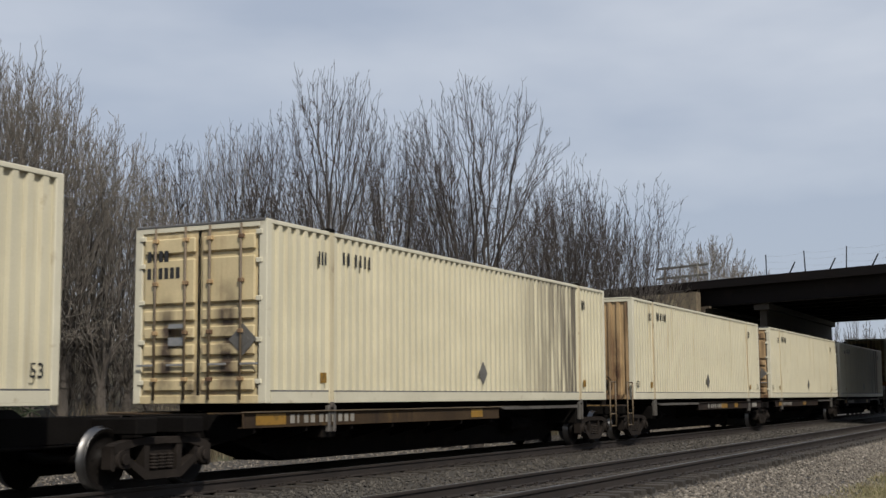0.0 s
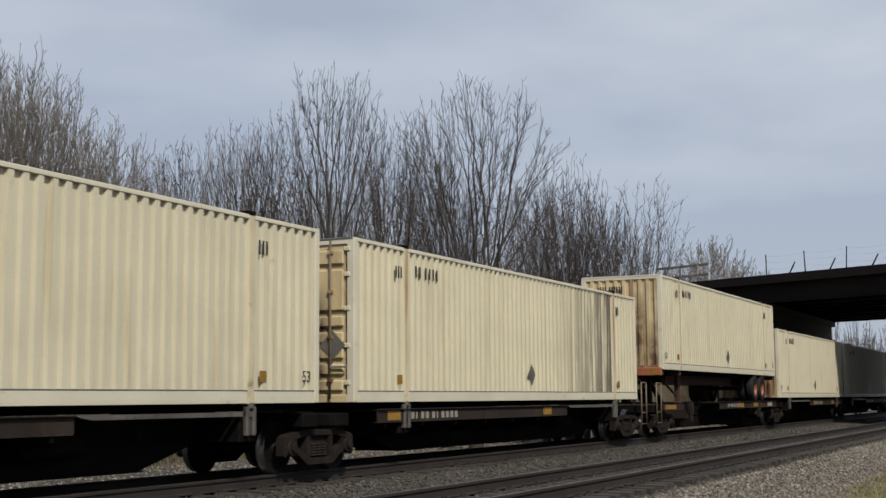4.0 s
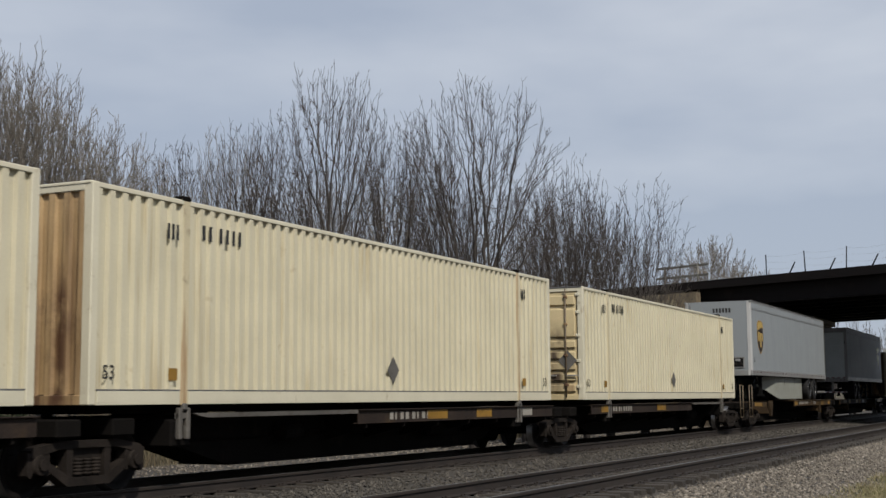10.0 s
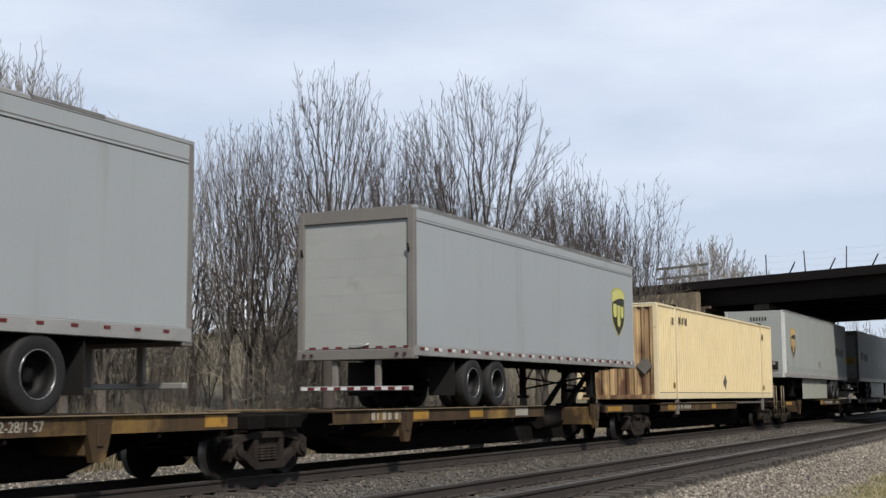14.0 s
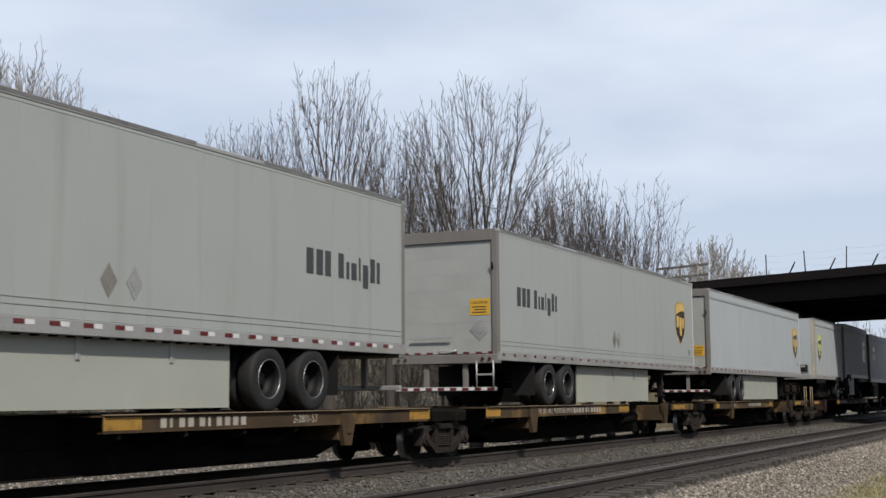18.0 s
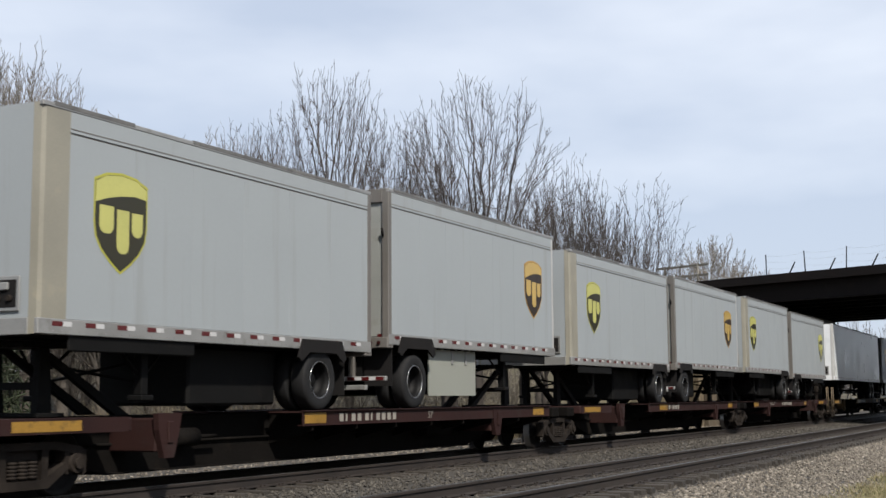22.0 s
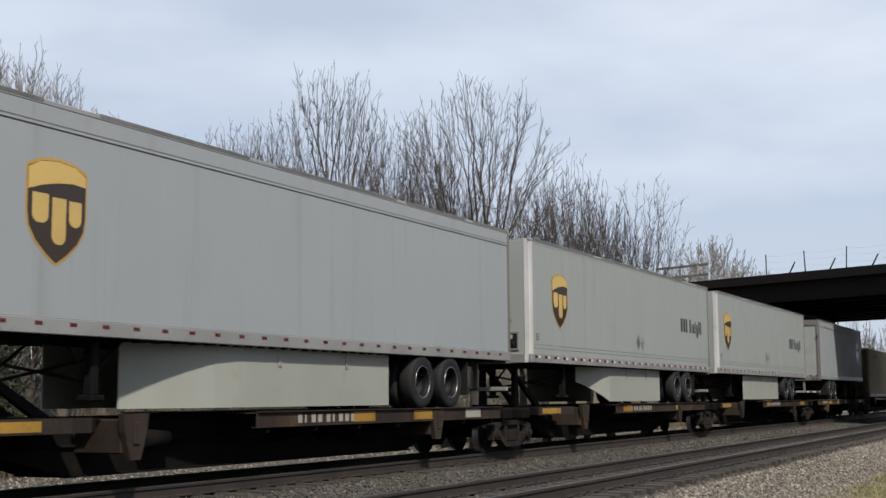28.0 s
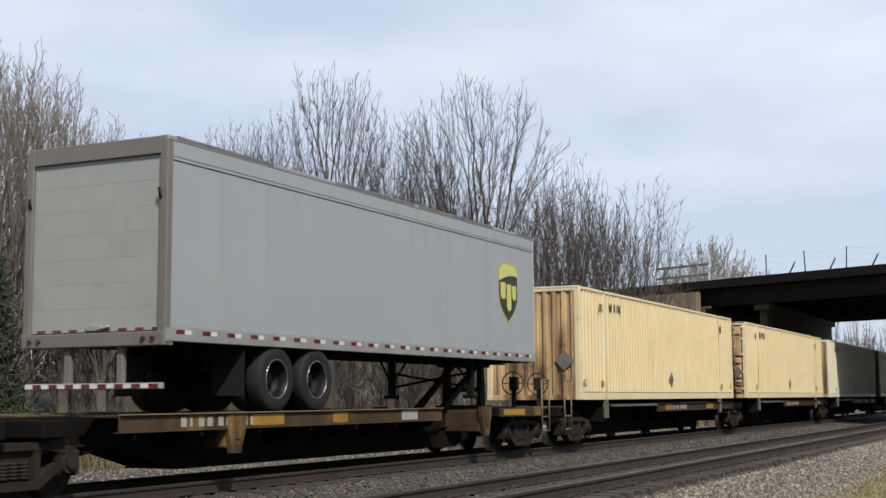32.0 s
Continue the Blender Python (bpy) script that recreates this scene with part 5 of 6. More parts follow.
def shield(parent, x, z, h, s, lime):
    """A shield badge on a trailer's side: a border, a dark field and plain light bars."""
    w = h * 0.79
    y = s * (TW / 2 + 0.003)
    def outline(k, cut=1.0):
        pts = [(-0.5 * k, 0.40 * k), (-0.28 * k, 0.47 * k), (0, 0.495 * k), (0.28 * k, 0.47 * k), (0.5 * k, 0.40 * k), (0.5 * k, -0.02 * k), (0.47 * k, -0.16 * k), (0.36 * k, -0.29 * k),
               (0.18 * k, -0.41 * k), (0, -0.5 * k), (-0.18 * k, -0.41 * k), (-0.36 * k, -0.29 * k), (-0.47 * k, -0.16 * k), (-0.5 * k, -0.02 * k)]
        return [(x + a * w, z + b * h) for a, b in pts]
    gold, pale, dark = ("lime", "lime_pale", "shield_green") if lime else ("gold", "gold_pale", "shield")
    badge = part("badge", Geo().prism(outline(1.0), "y", y, y + s * 0.003), gold, parent, "shield badge with a gold border")
    part("badge_field", Geo().prism(outline(0.95), "y", y + s * 0.003, y + s * 0.005), dark, badge)
    top = [(-0.47, 0.17), (-0.47, 0.37), (-0.28, 0.44), (0, 0.465), (0.28, 0.44), (0.47, 0.37), (0.47, 0.27), (0.25, 0.285), (0.0, 0.265), (-0.25, 0.225)]
    part("badge_crest", Geo().prism([(x + a * w * (-1 if s > 0 else 1), z + b * h) for a, b in top], "y", y + s * 0.005, y + s * 0.007), pale, badge)
    for x0, x1, z0, z1 in ((-0.40, -0.14, -0.12, 0.15), (-0.08, 0.15, -0.30, 0.13), (0.20, 0.41, -0.12, 0.12)):
        g = Geo().prism([(x + a * w, z + b * h) for a, b in ((x0, z0 + 0.06), (x0 + 0.03, z0 + 0.02), (x0 + 0.08, z0), (x1 - 0.08, z0), (x1 - 0.03, z0 + 0.02), (x1, z0 + 0.06), (x1, z1), (x0, z1))], "y", y + s * 0.005, y + s * 0.0075)
        part("badge_mark", g, pale, badge, "plain light bar")


def trailer(x_left, nose, wheels, paint="trailer", length=TL, badge=None, lime=False, words=None, skirt=None, rims="rim_white", band=0.36, label="", corner=0.18, corner_paint="corner_light",
            plain=False, marks=0.61, gear=None, caution=False, diamonds=(), number=True, tape=False, bottom=TZ, lift=0.0):
    """A box trailer. nose: which end is its front; wheels, gear, badge, words, skirt: places along x from its left end."""
    mid = x_left + length / 2
    t = thing("box_trailer", label, "trailer", "trailers on the train", (mid, TRACK_Y, lift))
    MOVING.append((t, mid))
    h, w = length / 2, TW / 2
    z0, z1 = bottom, TZ + TH
    f = -1 if nose == "L" else 1                       # towards the front
    front, rear = f * h, -f * h
    lo, hi = -h + (corner if f < 0 else 0.12), h - (corner if f > 0 else 0.12)
    zb, zt = z0 + 0.20, z1 - band
    n = round((hi - lo) / 1.22)
    pw = (hi - lo) / n
    for s in (-1, 1):
        y0, y1 = sorted((s * (w - 0.03), s * w))
        key = "tpanel%.3f%.2f%d%s%.2f" % (pw, band, s, paint, bottom)
        for k in range(n):
            part("side_panel", shared(key, lambda: Geo().box(0.0011 if words is None else 0.0016, pw - (0.0011 if words is None else 0.0016), y0, y1, zb, zt, 0.0012)), paint, t, loc=(lo + k * pw, 0, 0))
        if band > 0.2:
            part("upper_band", Geo().box(lo, hi, *sorted((s * (w - 0.03), s * (w + 0.006))), zt + 0.022, z1 - 0.07, 0.004), paint, t)
            part("band_lip", Geo().box(lo, hi, *sorted((s * (w + 0.004), s * (w + 0.010))), zt + 0.065, zt + 0.078), "frame_brown", t, "thin dark lip of the roof band")
            part("seam", Geo().box(lo, hi, *sorted((s * (w - 0.03), s * (w - 0.008))), zt, zt + 0.022), "frame_brown", t, "dark seam below the roof band")
        else:
            part("upper_band", Geo().box(lo, hi, *sorted((s * (w - 0.03), s * (w + 0.004))), zt + 0.002, z1 - 0.074, 0.003), paint, t, "plain strip below the top rail")
        part("top_rail", Geo().box(-h, h, *sorted((s * (w - 0.06), s * (w + 0.012))), z1 - 0.072, z1, 0.012), "alu" if not plain else paint, t)
        if s < 0:
            rng, q = random.Random(x_left), -h + 0.2
            while q < h - 1:
                q2 = min(q + rng.uniform(1.2, 4.5), h - 0.1)
                part("roof_tape", Geo().box(q, q2, -w - 0.016, -w + 0.05, z1 - 0.045, z1 + 0.012, 0.004), "roof_grime", t, "weathered roof edge tape")
                q = q2 + rng.uniform(0.05, 2.2)
        part("bottom_rail", Geo().box(-h + 0.01, h - 0.01, *sorted((s * (w - 0.06), s * (w + 0.010))), z0, z0 + 0.197, 0.01), "alu" if paint != "trailer_white" else paint, t, "bottom rail with rivets")
        g = Geo()
        for k in range(int(length / 0.16) if s < 0 else 0):
            x = -h + 0.1 + k * 0.16
            g.box(x, x + 0.022, *sorted((s * (w + 0.009), s * (w + 0.014))), z0 + 0.035, z0 + 0.057)
        if s < 0:
            part("rivet_row", g, "placard_light", t, "row of rivet heads")
        if marks and s < 0:
            k, x = 0, -h + 0.25
            while x < h - 0.4:
                yy = sorted((s * (w + 0.010), s * (w + 0.0135)))
                part("reflector", shared("refl_r%d%d" % (s, tape), lambda: Geo().box(0, 0.19 if tape else 0.13, *yy, z0 + 0.105, z0 + (0.165 if tape else 0.155))), "red_lens", t, "red reflective strip", (x, 0, 0))
                part("reflector", shared("refl_w%d%.2f" % (s, z0), lambda: Geo().box(0, 0.16, *yy, z0 + 0.105, z0 + 0.165)), "white_lens", t, "white reflective strip", (x + 0.19, 0, 0)) if tape else None
                x += marks
        if words is not None and s < 0:
            for dz in (0.33, 0.42):
                part("lower_seam", Geo().box(lo, hi, -w - 0.004, -w + 0.002, z0 + dz, z0 + dz + 0.009), "roof_grime", t, "thin dark seam")
        # front corner post
        part("corner_post", Geo().prism([(front, s * (w - 0.14)), (front - f * 0.02, s * (w - 0.03)), (front - f * 0.07, s * w), (front - f * corner, s * (w + 0.004)), (front - f * corner, s * (w - 0.16))], "z", z0, z1 - 0.02),
             corner_paint, t, "rounded front corner post")
        part("rear_post", Geo().box(*sorted((rear, rear + f * 0.13)), *sorted((s * (w - 0.13), s * (w + 0.008))), z0 - 0.02, z1, 0.01), "frame_brown", t)
    line = [(-h + 0.02, z1 - 0.03)]
    for k in range(int(length / 0.61)):
        q = -h + 0.2 + k * 0.61
        line += [(q, z1 - 0.004), (q, z1 + 0.004), (q + 0.04, z1 + 0.004), (q + 0.04, z1 - 0.004)]
    roof = Geo().prism(line + [(h - 0.02, z1 - 0.004), (h - 0.02, z1 - 0.03)], "y", -w + 0.03, w - 0.03)
    part("roof", roof, "alu", t, "sheet metal roof")
    under = [(h - 0.05, z0 + 0.16), (-h + 0.05, z0 + 0.16), (-h + 0.05, z0 + 0.05)]
    for k in range(int((length - 0.3) / 0.32)):
        q = -h + 0.1 + k * 0.32
        under += [(q, z0 + 0.05), (q, z0 - 0.02), (q + 0.06, z0 - 0.02), (q + 0.06, z0 + 0.05)]
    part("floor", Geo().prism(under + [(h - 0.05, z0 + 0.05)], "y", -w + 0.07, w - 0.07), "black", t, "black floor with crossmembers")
    # front wall with its lamps, plates and air fittings
    part("front_wall", Geo().box(*sorted((front - f * 0.01, front - f * 0.05)), -w + 0.135, w - 0.135, z0, z1 - 0.02), paint, t)
    g = Geo().box(*sorted((front, front + f * 0.02)), -1.02, -0.52, z0 + 0.28, z0 + 0.72, 0.01)
    part("gauge_box", g, "placard_light", t, "recessed fitting box")
    part("gauge_face", Geo().box(*sorted((front + f * 0.02, front + f * 0.026)), -0.97, -0.57, z0 + 0.33, z0 + 0.67), "gasket", t)
    for y, q in ((-0.87, 0.44), (-0.68, 0.44)):
        part("air_gland", Geo().rod((front + f * 0.02, y, z0 + q), (front + f * 0.06, y, z0 + q), 0.05, 0.035, 10), "truck", t, "round air hose coupling")
    part("cable_box", Geo().box(*sorted((front + f * 0.02, front + f * 0.06)), -0.86, -0.66, z0 + 0.54, z0 + 0.64, 0.012), "alu", t)
    part("front_rail", Geo().box(*sorted((front + f * 0.012, front - f * 0.04)), -w + 0.14, w - 0.14, z0 - 0.01, z0 + 0.20, 0.008), "alu" if paint != "trailer_white" else paint, t, "front bottom rail")
    if band > 0.2 and length > 15:
        part("document_box", Geo().box(*sorted((front, front + f * 0.02)), 0.62, 1.0, z0 + 0.25, z0 + 0.72, 0.01).box(*sorted((front + f * 0.02, front + f * 0.03)), 0.68, 0.94, z0 + 0.31, z0 + 0.66, 0.004), "alu", t, "shallow metal document box")
    if number:
        for k in range(6):
            part("number_bar", Geo().box(*sorted((front - f * 0.009, front - f * 0.004)), 0.10 - k * 0.125, 0.175 - k * 0.125, z1 - 0.45, z1 - 0.28), "ink", t)
    # rear frame and roll-up door
    part("rear_header", Geo().box(*sorted((rear, rear + f * 0.14)), -w + 0.125, w - 0.125, z1 - 0.26, z1 - 0.004, 0.01), "frame_brown", t)
    part("rear_sill", Geo().box(*sorted((rear - f * 0.03, rear + f * 0.2)), -w, w, z0 - 0.06, z0 + 0.14, 0.012), "frame_brown", t)
    dz0, dz1 = z0 + 0.14, z1 - 0.26
    for k in range(7):
        a, b = dz0 + (dz1 - dz0) * k / 7, dz0 + (dz1 - dz0) * (k + 1) / 7
        part("door_panel", Geo().box(*sorted((rear + f * 0.05, rear + f * 0.08)), -w + 0.13, w - 0.13, a + 0.0005, b - 0.0005, 0.001), "trailer_door", t, "roll-up door slat")
    part("door_latch", Geo().box(*sorted((rear + f * 0.05, rear + f * 0.01)), -0.16, 0.12, dz0 + 0.03, dz0 + 0.11, 0.01).rod((rear + f * 0.02, -0.3, dz0 + 0.1), (rear + f * 0.02, -0.05, dz0 + 0.03), 0.02, n=6), "placard_light", t)
    for s in (-1, 1):
        for q in (0.95, 1.12):
            part("tail_lamp", Geo().rod((rear - f * 0.03, s * q, z0 + 0.04), (rear - f * 0.06, s * q, z0 + 0.04), 0.034, n=14), "tail_red", t, "round red tail lamp")
        part("door_hook", Geo().rod((rear - f * 0.01, s * (w - 0.10), z1 - 0.9), (rear - f * 0.05, s * (w - 0.10), z1 - 0.75), 0.022, n=6), "gasket", t)
        part("bumper_hanger", Geo().box(*sorted((rear + f * 0.05, rear + f * 0.13)), *sorted((s * 0.42, s * 0.54)), z0 - 0.62, z0 - 0.05, 0.01), "frame_brown", t)
    guard = part("rear_bumper", Geo().box(*sorted((rear, rear + f * 0.1)), -w + 0.06, w - 0.06, z0 - 0.66, z0 - 0.57, 0.012), "alu", t, "rear underride bumper")
    for k in range(8):
        y = -w + 0.1 + k * 0.30
        part("bumper_stripe", Geo().box(*sorted((rear - f * 0.005, rear - f * 0.001)), y, y + 0.16, z0 - 0.645, z0 - 0.585), "red_lens", guard)
        part("bumper_stripe", Geo().box(*sorted((rear - f * 0.005, rear - f * 0.001)), y + 0.16, y + 0.30, z0 - 0.645, z0 - 0.585), "white_lens", guard)
        part("sill_stripe", Geo().box(*sorted((rear + f * 0.04, rear + f * 0.046)), y, y + 0.15, dz0 + 0.01, dz0 + 0.06), "red_lens", t)
    if 13 < length < 14 and not lime:
        diamond(t, "x", rear + f * 0.045, 0.62, z0 + 0.95, 0.24, "placard", 1.0)
    # running gear
    xs = [q - h for q in wheels]
    tandem(t, xs, 1.02 + 0.505 - lift, rims)
    fl = xs[0] if f < 0 else xs[-1]
    part("slider", Geo().box(min(xs) - 1.4, max(xs) + 1.4, -0.56, -0.46, z0 - 0.16, z0 - 0.02).box(min(xs) - 1.4, max(xs) + 1.4, 0.46, 0.56, z0 - 0.16, z0 - 0.02), "black", t)
    back = (max(xs) if f < 0 else min(xs)) - f * 0.85
    for s in (-1, 1):
        part("mud_flap", Geo().box(back - 0.01, back + 0.01, *sorted((s * 0.66, s * 1.24)), z0 - 0.75, z0 - 0.05), "gasket", t)
    # landing gear
    lx = (gear if gear is not None else (2.9 if f < 0 else length - 2.9)) - h
    for s in (-1, 1):
        g = Geo().box(lx - 0.07, lx + 0.07, *sorted((s * 0.88, s * 1.02)), 1.28, z0, 0.01)
        g.box(lx - 0.13, lx + 0.13, *sorted((s * 0.82, s * 1.08)), 1.20, 1.28, 0.015)
        part("landing_leg", g, "black", t, "black landing leg")
        part("leg_brace", Geo().rod((lx, s * 0.95, 1.5), (lx - f * 0.7, s * 0.85, z0), 0.025, n=6).rod((lx, s * 0.95, 1.5), (lx + f * 0.5, s * 0.85, z0), 0.025, n=6), "black", t)
    part("cross_brace", Geo().rod((lx, -0.9, 1.45), (lx, 0.9, 1.75), 0.025, n=6).rod((lx, 0.9, 1.45), (lx, -0.9, 1.75), 0.025, n=6), "black", t)
    part("kingpin_plate", Geo().box(front - f * 1.6, front - f * 0.2, -0.6, 0.6, z0 - 0.05, z0 - 0.021) if f < 0 else Geo().box(front - 1.6, front - 0.2, -0.6, 0.6, z0 - 0.05, z0 - 0.021), "black", t)
    if skirt:
        a, b = skirt[0] - h, skirt[1] - h
        swept = f < 0 and (words is None or 300 < x_left < 400)
        reach = 2.1 if words is None else 1.5
        for s in (-1, 1):
            stations = []                       # (x, lower edge, how far in)
            for k in range(13):
                u = k / 12
                x = a + (b - a) * u ** 1.3
                q = max(0.0, 1 - (x - a) / reach) if swept else 0.0
                stations.append((x, z0 - 0.93 + (0.52 * min(1.0, q * 1.05) if x_left < 200 or words is not None else 0.0), 0.175 + 0.42 * q ** 1.5))
            g = Geo()
            rim = [(x, s * (w - off), z0 + 0.01) for x, low, off in stations] + [(x, s * (w - off), low) for x, low, off in stations]
            n = len(stations)
            vs = rim + [(x, y - s * 0.025, z) for x, y, z in rim]
            fs = [(k, k + 1, n + k + 1, n + k) for k in range(n - 1)] + [(2 * n + k, 3 * n + k, 3 * n + k + 1, 2 * n + k + 1) for k in range(n - 1)]
            loop = list(range(n)) + list(range(2 * n - 1, n - 1, -1))
            fs += [(p, q, q + 2 * n, p + 2 * n) for p, q in zip(loop, loop[1:] + loop[:1])]
            k = part("skirt", g.add(vs, fs), "skirt", t, "pale side skirt panel")
            for u in (0.48, 0.78):
                x = a + (b - a) * u
                part("skirt_strut", Geo().box(x - 0.045, x + 0.045, *sorted((s * (w - 0.174), s * (w - 0.155))), z0 - 0.30, z0, 0.008), "alu", k)
    # badges and words
    if badge is not None:
        for s in (-1, 1):
            shield(t, badge - h, 3.54, 1.36, s, lime)
    if words is not None:
        x = words - h
        yy = (-(w + 0.004), -w)
        for x0, x1, low, high in ((0, 0.22, 0, 0.43), (0.31, 0.52, 0, 0.43), (0.59, 0.78, 0, 0.43), (1.03, 1.21, 0, 0.43), (1.30, 1.40, 0, 0.30), (1.47, 1.66, 0, 0.30), (1.74, 1.80, 0, 0.41), (1.88, 2.07, -0.12, 0.30),
                                   (2.15, 2.32, 0, 0.43), (2.39, 2.50, 0, 0.39)):
            part("word_bar", Geo().prism([(x + x0, 3.27 + low), (x + x1, 3.27 + low), (x + x1, 3.27 + high), (x + x0, 3.27 + high)], "y", *yy), "ink_grey", t, "dark plain lettering bar")
    for x in diamonds:
        diamond(t, "y", -(w + 0.003), x - h, 2.77, 0.23, "placard" if x == diamonds[0] else "placard_light", 0.72)
    if number:
        if length > 15:
            lettering("lettering", "53", 0.24, "ink_grey", t, ((0.32 if f < 0 else length - 0.78) - h, -w - 0.002, z0 + 0.52), (90, 0, 0))
    if words is not None and x_left > 300:
        diamond(t, "x", front - 0.012, -0.62, z0 + 0.98, 0.22, "placard", 1.0)
    if words is not None and f < 0 and x_left < 300:
        for y, mat, fields in ((0.02, "red_lens", ((0.80, 0.93), (0.98, 1.11))), (-0.5, "ink_grey", ((0.79, 0.90), (0.965, 0.985), (1.01, 1.03)))):
            d = part("placard", Geo().prism([(y - 0.21, z0 + 0.95), (y, z0 + 0.74), (y + 0.21, z0 + 0.95), (y, z0 + 1.16)], "x", front - 0.002, front - 0.010), "white_lens", t, "diamond hazard placard")
            for q0, q1 in fields:
                w0, w1 = 0.19 - abs(q0 - 0.95), 0.19 - abs(q1 - 0.95)
                part("placard_field", Geo().prism([(y - w0, z0 + q0), (y + w0, z0 + q0), (y + w1, z0 + q1), (y - w1, z0 + q1)], "x", front - 0.011, front - 0.014), mat, d)
    if length < 10:
        # black box added between leg and wheel to make the space there dark
        b0, b1 = (xs[0] - 3.0, xs[0] - 0.7) if f < 0 else (xs[0] + 0.7, xs[0] + 2.6)
        part("belly_box", Geo().box(b0, b1, -0.85, 0.85, 1.12, z0 - 0.02, 0.04), "black", t, "added black box filling the dark space under the trailer")
        a0, a1 = (-h + 0.6, -h + 3.2) if f < 0 else (h - 3.2, h - 0.6)
        for s in (-1, 1):
            x = xs[0]
            part("mud_fender", Geo().prism([(x - 0.62, z0 + 0.16), (x + 0.62, z0 + 0.16), (x + 0.76, z0 - 0.14), (x + 0.66, z0 - 0.20), (x + 0.42, z0 - 0.05), (x - 0.42, z0 - 0.05), (x - 0.66, z0 - 0.20), (x - 0.76, z0 - 0.14)], "y",
                                           *sorted((s * (w + 0.016), s * (w + 0.05)))), "gasket", t, "black rubber fender")
        part("apron", Geo().box(a0, a1, -w + 0.03, -w + 0.07, z0 - 0.20, z0 + 0.01, 0.02), "black", t, "black apron under the front rail")
    if plain:
        sign = part("sign", Geo().box(*sorted((front - f * 0.004, front - f * 0.012)), -0.55, 0.45, z1 - 1.15, z1 - 0.62), "white_lens", t, "white sign with a dark border")
        for y0, y1, q0, q1 in ((-0.55, 0.45, 0, 0.03), (-0.55, 0.45, 0.50, 0.53), (-0.55, -0.52, 0, 0.53), (0.42, 0.45, 0, 0.53), (-0.4, 0.3, 0.25, 0.38), (-0.3, 0.3, 0.12, 0.15)):
            part("sign_bar", Geo().box(*sorted((front - f * 0.0035, front + f * 0.002)), y0, y1, z1 - 1.15 + q0, z1 - 1.15 + q1), "ink_grey", sign)
    if caution:
        cz = z0 + (1.0 if words is not None else 0.58)
        sign = part("caution_sign", Geo().box(*sorted((rear + f * 0.047, rear + f * 0.042)), -w + 0.20, -w + 0.68, cz, cz + 0.36), "caution", t, "yellow warning sign")
        lettering("lettering", "CAUTION", 0.085, "ink", sign, (rear + f * 0.040, -w + 0.64, cz + 0.25), (90, 0, -90))
        for k in range(3):
            part("text_bar", Geo().box(*sorted((rear + f * 0.042, rear + f * 0.0405)), -w + 0.28, -w + 0.62 - 0.06 * (k % 2), cz + 0.17 - k * 0.06, cz + 0.195 - k * 0.06), "ink", sign)
        if words is not None:
            diamond(t, "x", rear + f * 0.045, -w + 0.45, z0 + 0.68, 0.24, "placard_light", 1.0)
            part("dock_step", Geo().box(*sorted((rear - f * 0.02, rear - f * 0.05)), w - 1.5, w - 0.5, z0 + 0.5, z0 + 0.53), "alu", t)
            g = Geo().rod((rear - f * 0.02, -w + 0.1, z0 - 0.6), (rear - f * 0.02, -w + 0.1, z0), 0.02, n=6).rod((rear - f * 0.02, -w + 0.5, z0 - 0.6), (rear - f * 0.02, -w + 0.5, z0), 0.02, n=6)
            g.box(rear - 0.03, rear + 0.03, -w + 0.1, -w + 0.5, z0 - 0.32, z0 - 0.28)
            part("step_ladder", g, "alu", t)
    return t


def chassis(x_left):
    """The container chassis that carries a box over a spine car."""
    mid = x_left + CL / 2
    t = thing("container_chassis", "rusty red-brown container chassis with orange wheels under a cream box", "trailer", "", (mid, TRACK_Y, 0))
    MOVING.append((t, mid))
    h = CL / 2
    for s in (-1, 1):
        part("main_beam", Geo().box(-h + 2.8, h - 0.1, *sorted((s * 0.42, s * 0.52)), 1.62, 2.01).box(-h + 0.1, -h + 2.8, *sorted((s * 0.42, s * 0.52)), 1.88, 2.01), "chassis", t)
        part("landing_leg", Geo().box(-h + 3.0, -h + 3.16, *sorted((s * 0.75, s * 0.90)), 1.05, 1.95, 0.01).box(-h + 2.95, -h + 3.21, *sorted((s * 0.70, s * 0.95)), 1.0, 1.06, 0.01), "chassis", t)
        part("leg_brace", Geo().rod((-h + 3.08, s * 0.82, 1.2), (-h + 2.0, s * 0.5, 1.9), 0.04, n=6), "chassis", t)
    for x in (-h + 0.02, -h + 1.95, h - 2.1, h - 0.2):
        part("bolster", Geo().box(x, x + 0.17, -1.24, 1.24, 1.87, 2.03, 0.015), "chassis", t)
    head = part("front_bolster", Geo().box(-h - 0.10, -h + 0.015, -1.25, 1.25, 1.85, 2.10, 0.02), "rim_orange", t, "orange-red front beam")
    for k in range(4):
        y = -1.1 + k * 0.62
        part("patch", Geo().box(-h - 0.106, -h - 0.101, y, y + 0.2, 1.90, 2.05), ("patch_yellow", "patch_white", "rim_orange", "patch_yellow")[k], head)
    for k in range(9):
        x = -h + 4 + k * 1.2
        part("crossmember", Geo().box(x, x + 0.08, -0.42, 0.42, 1.7, 1.9), "chassis", t)
    tandem(t, [103.1 - mid - 0.62, 103.1 - mid + 0.62], 1.525, "rim_orange")
    return t


M["chassis"] = material("rusty chassis paint", (0.055, 0.023, 0.016), 0.7, vary=0.2, spots=((0.055, 0.035, 0.028), 0.5, 2), bump=0.15)

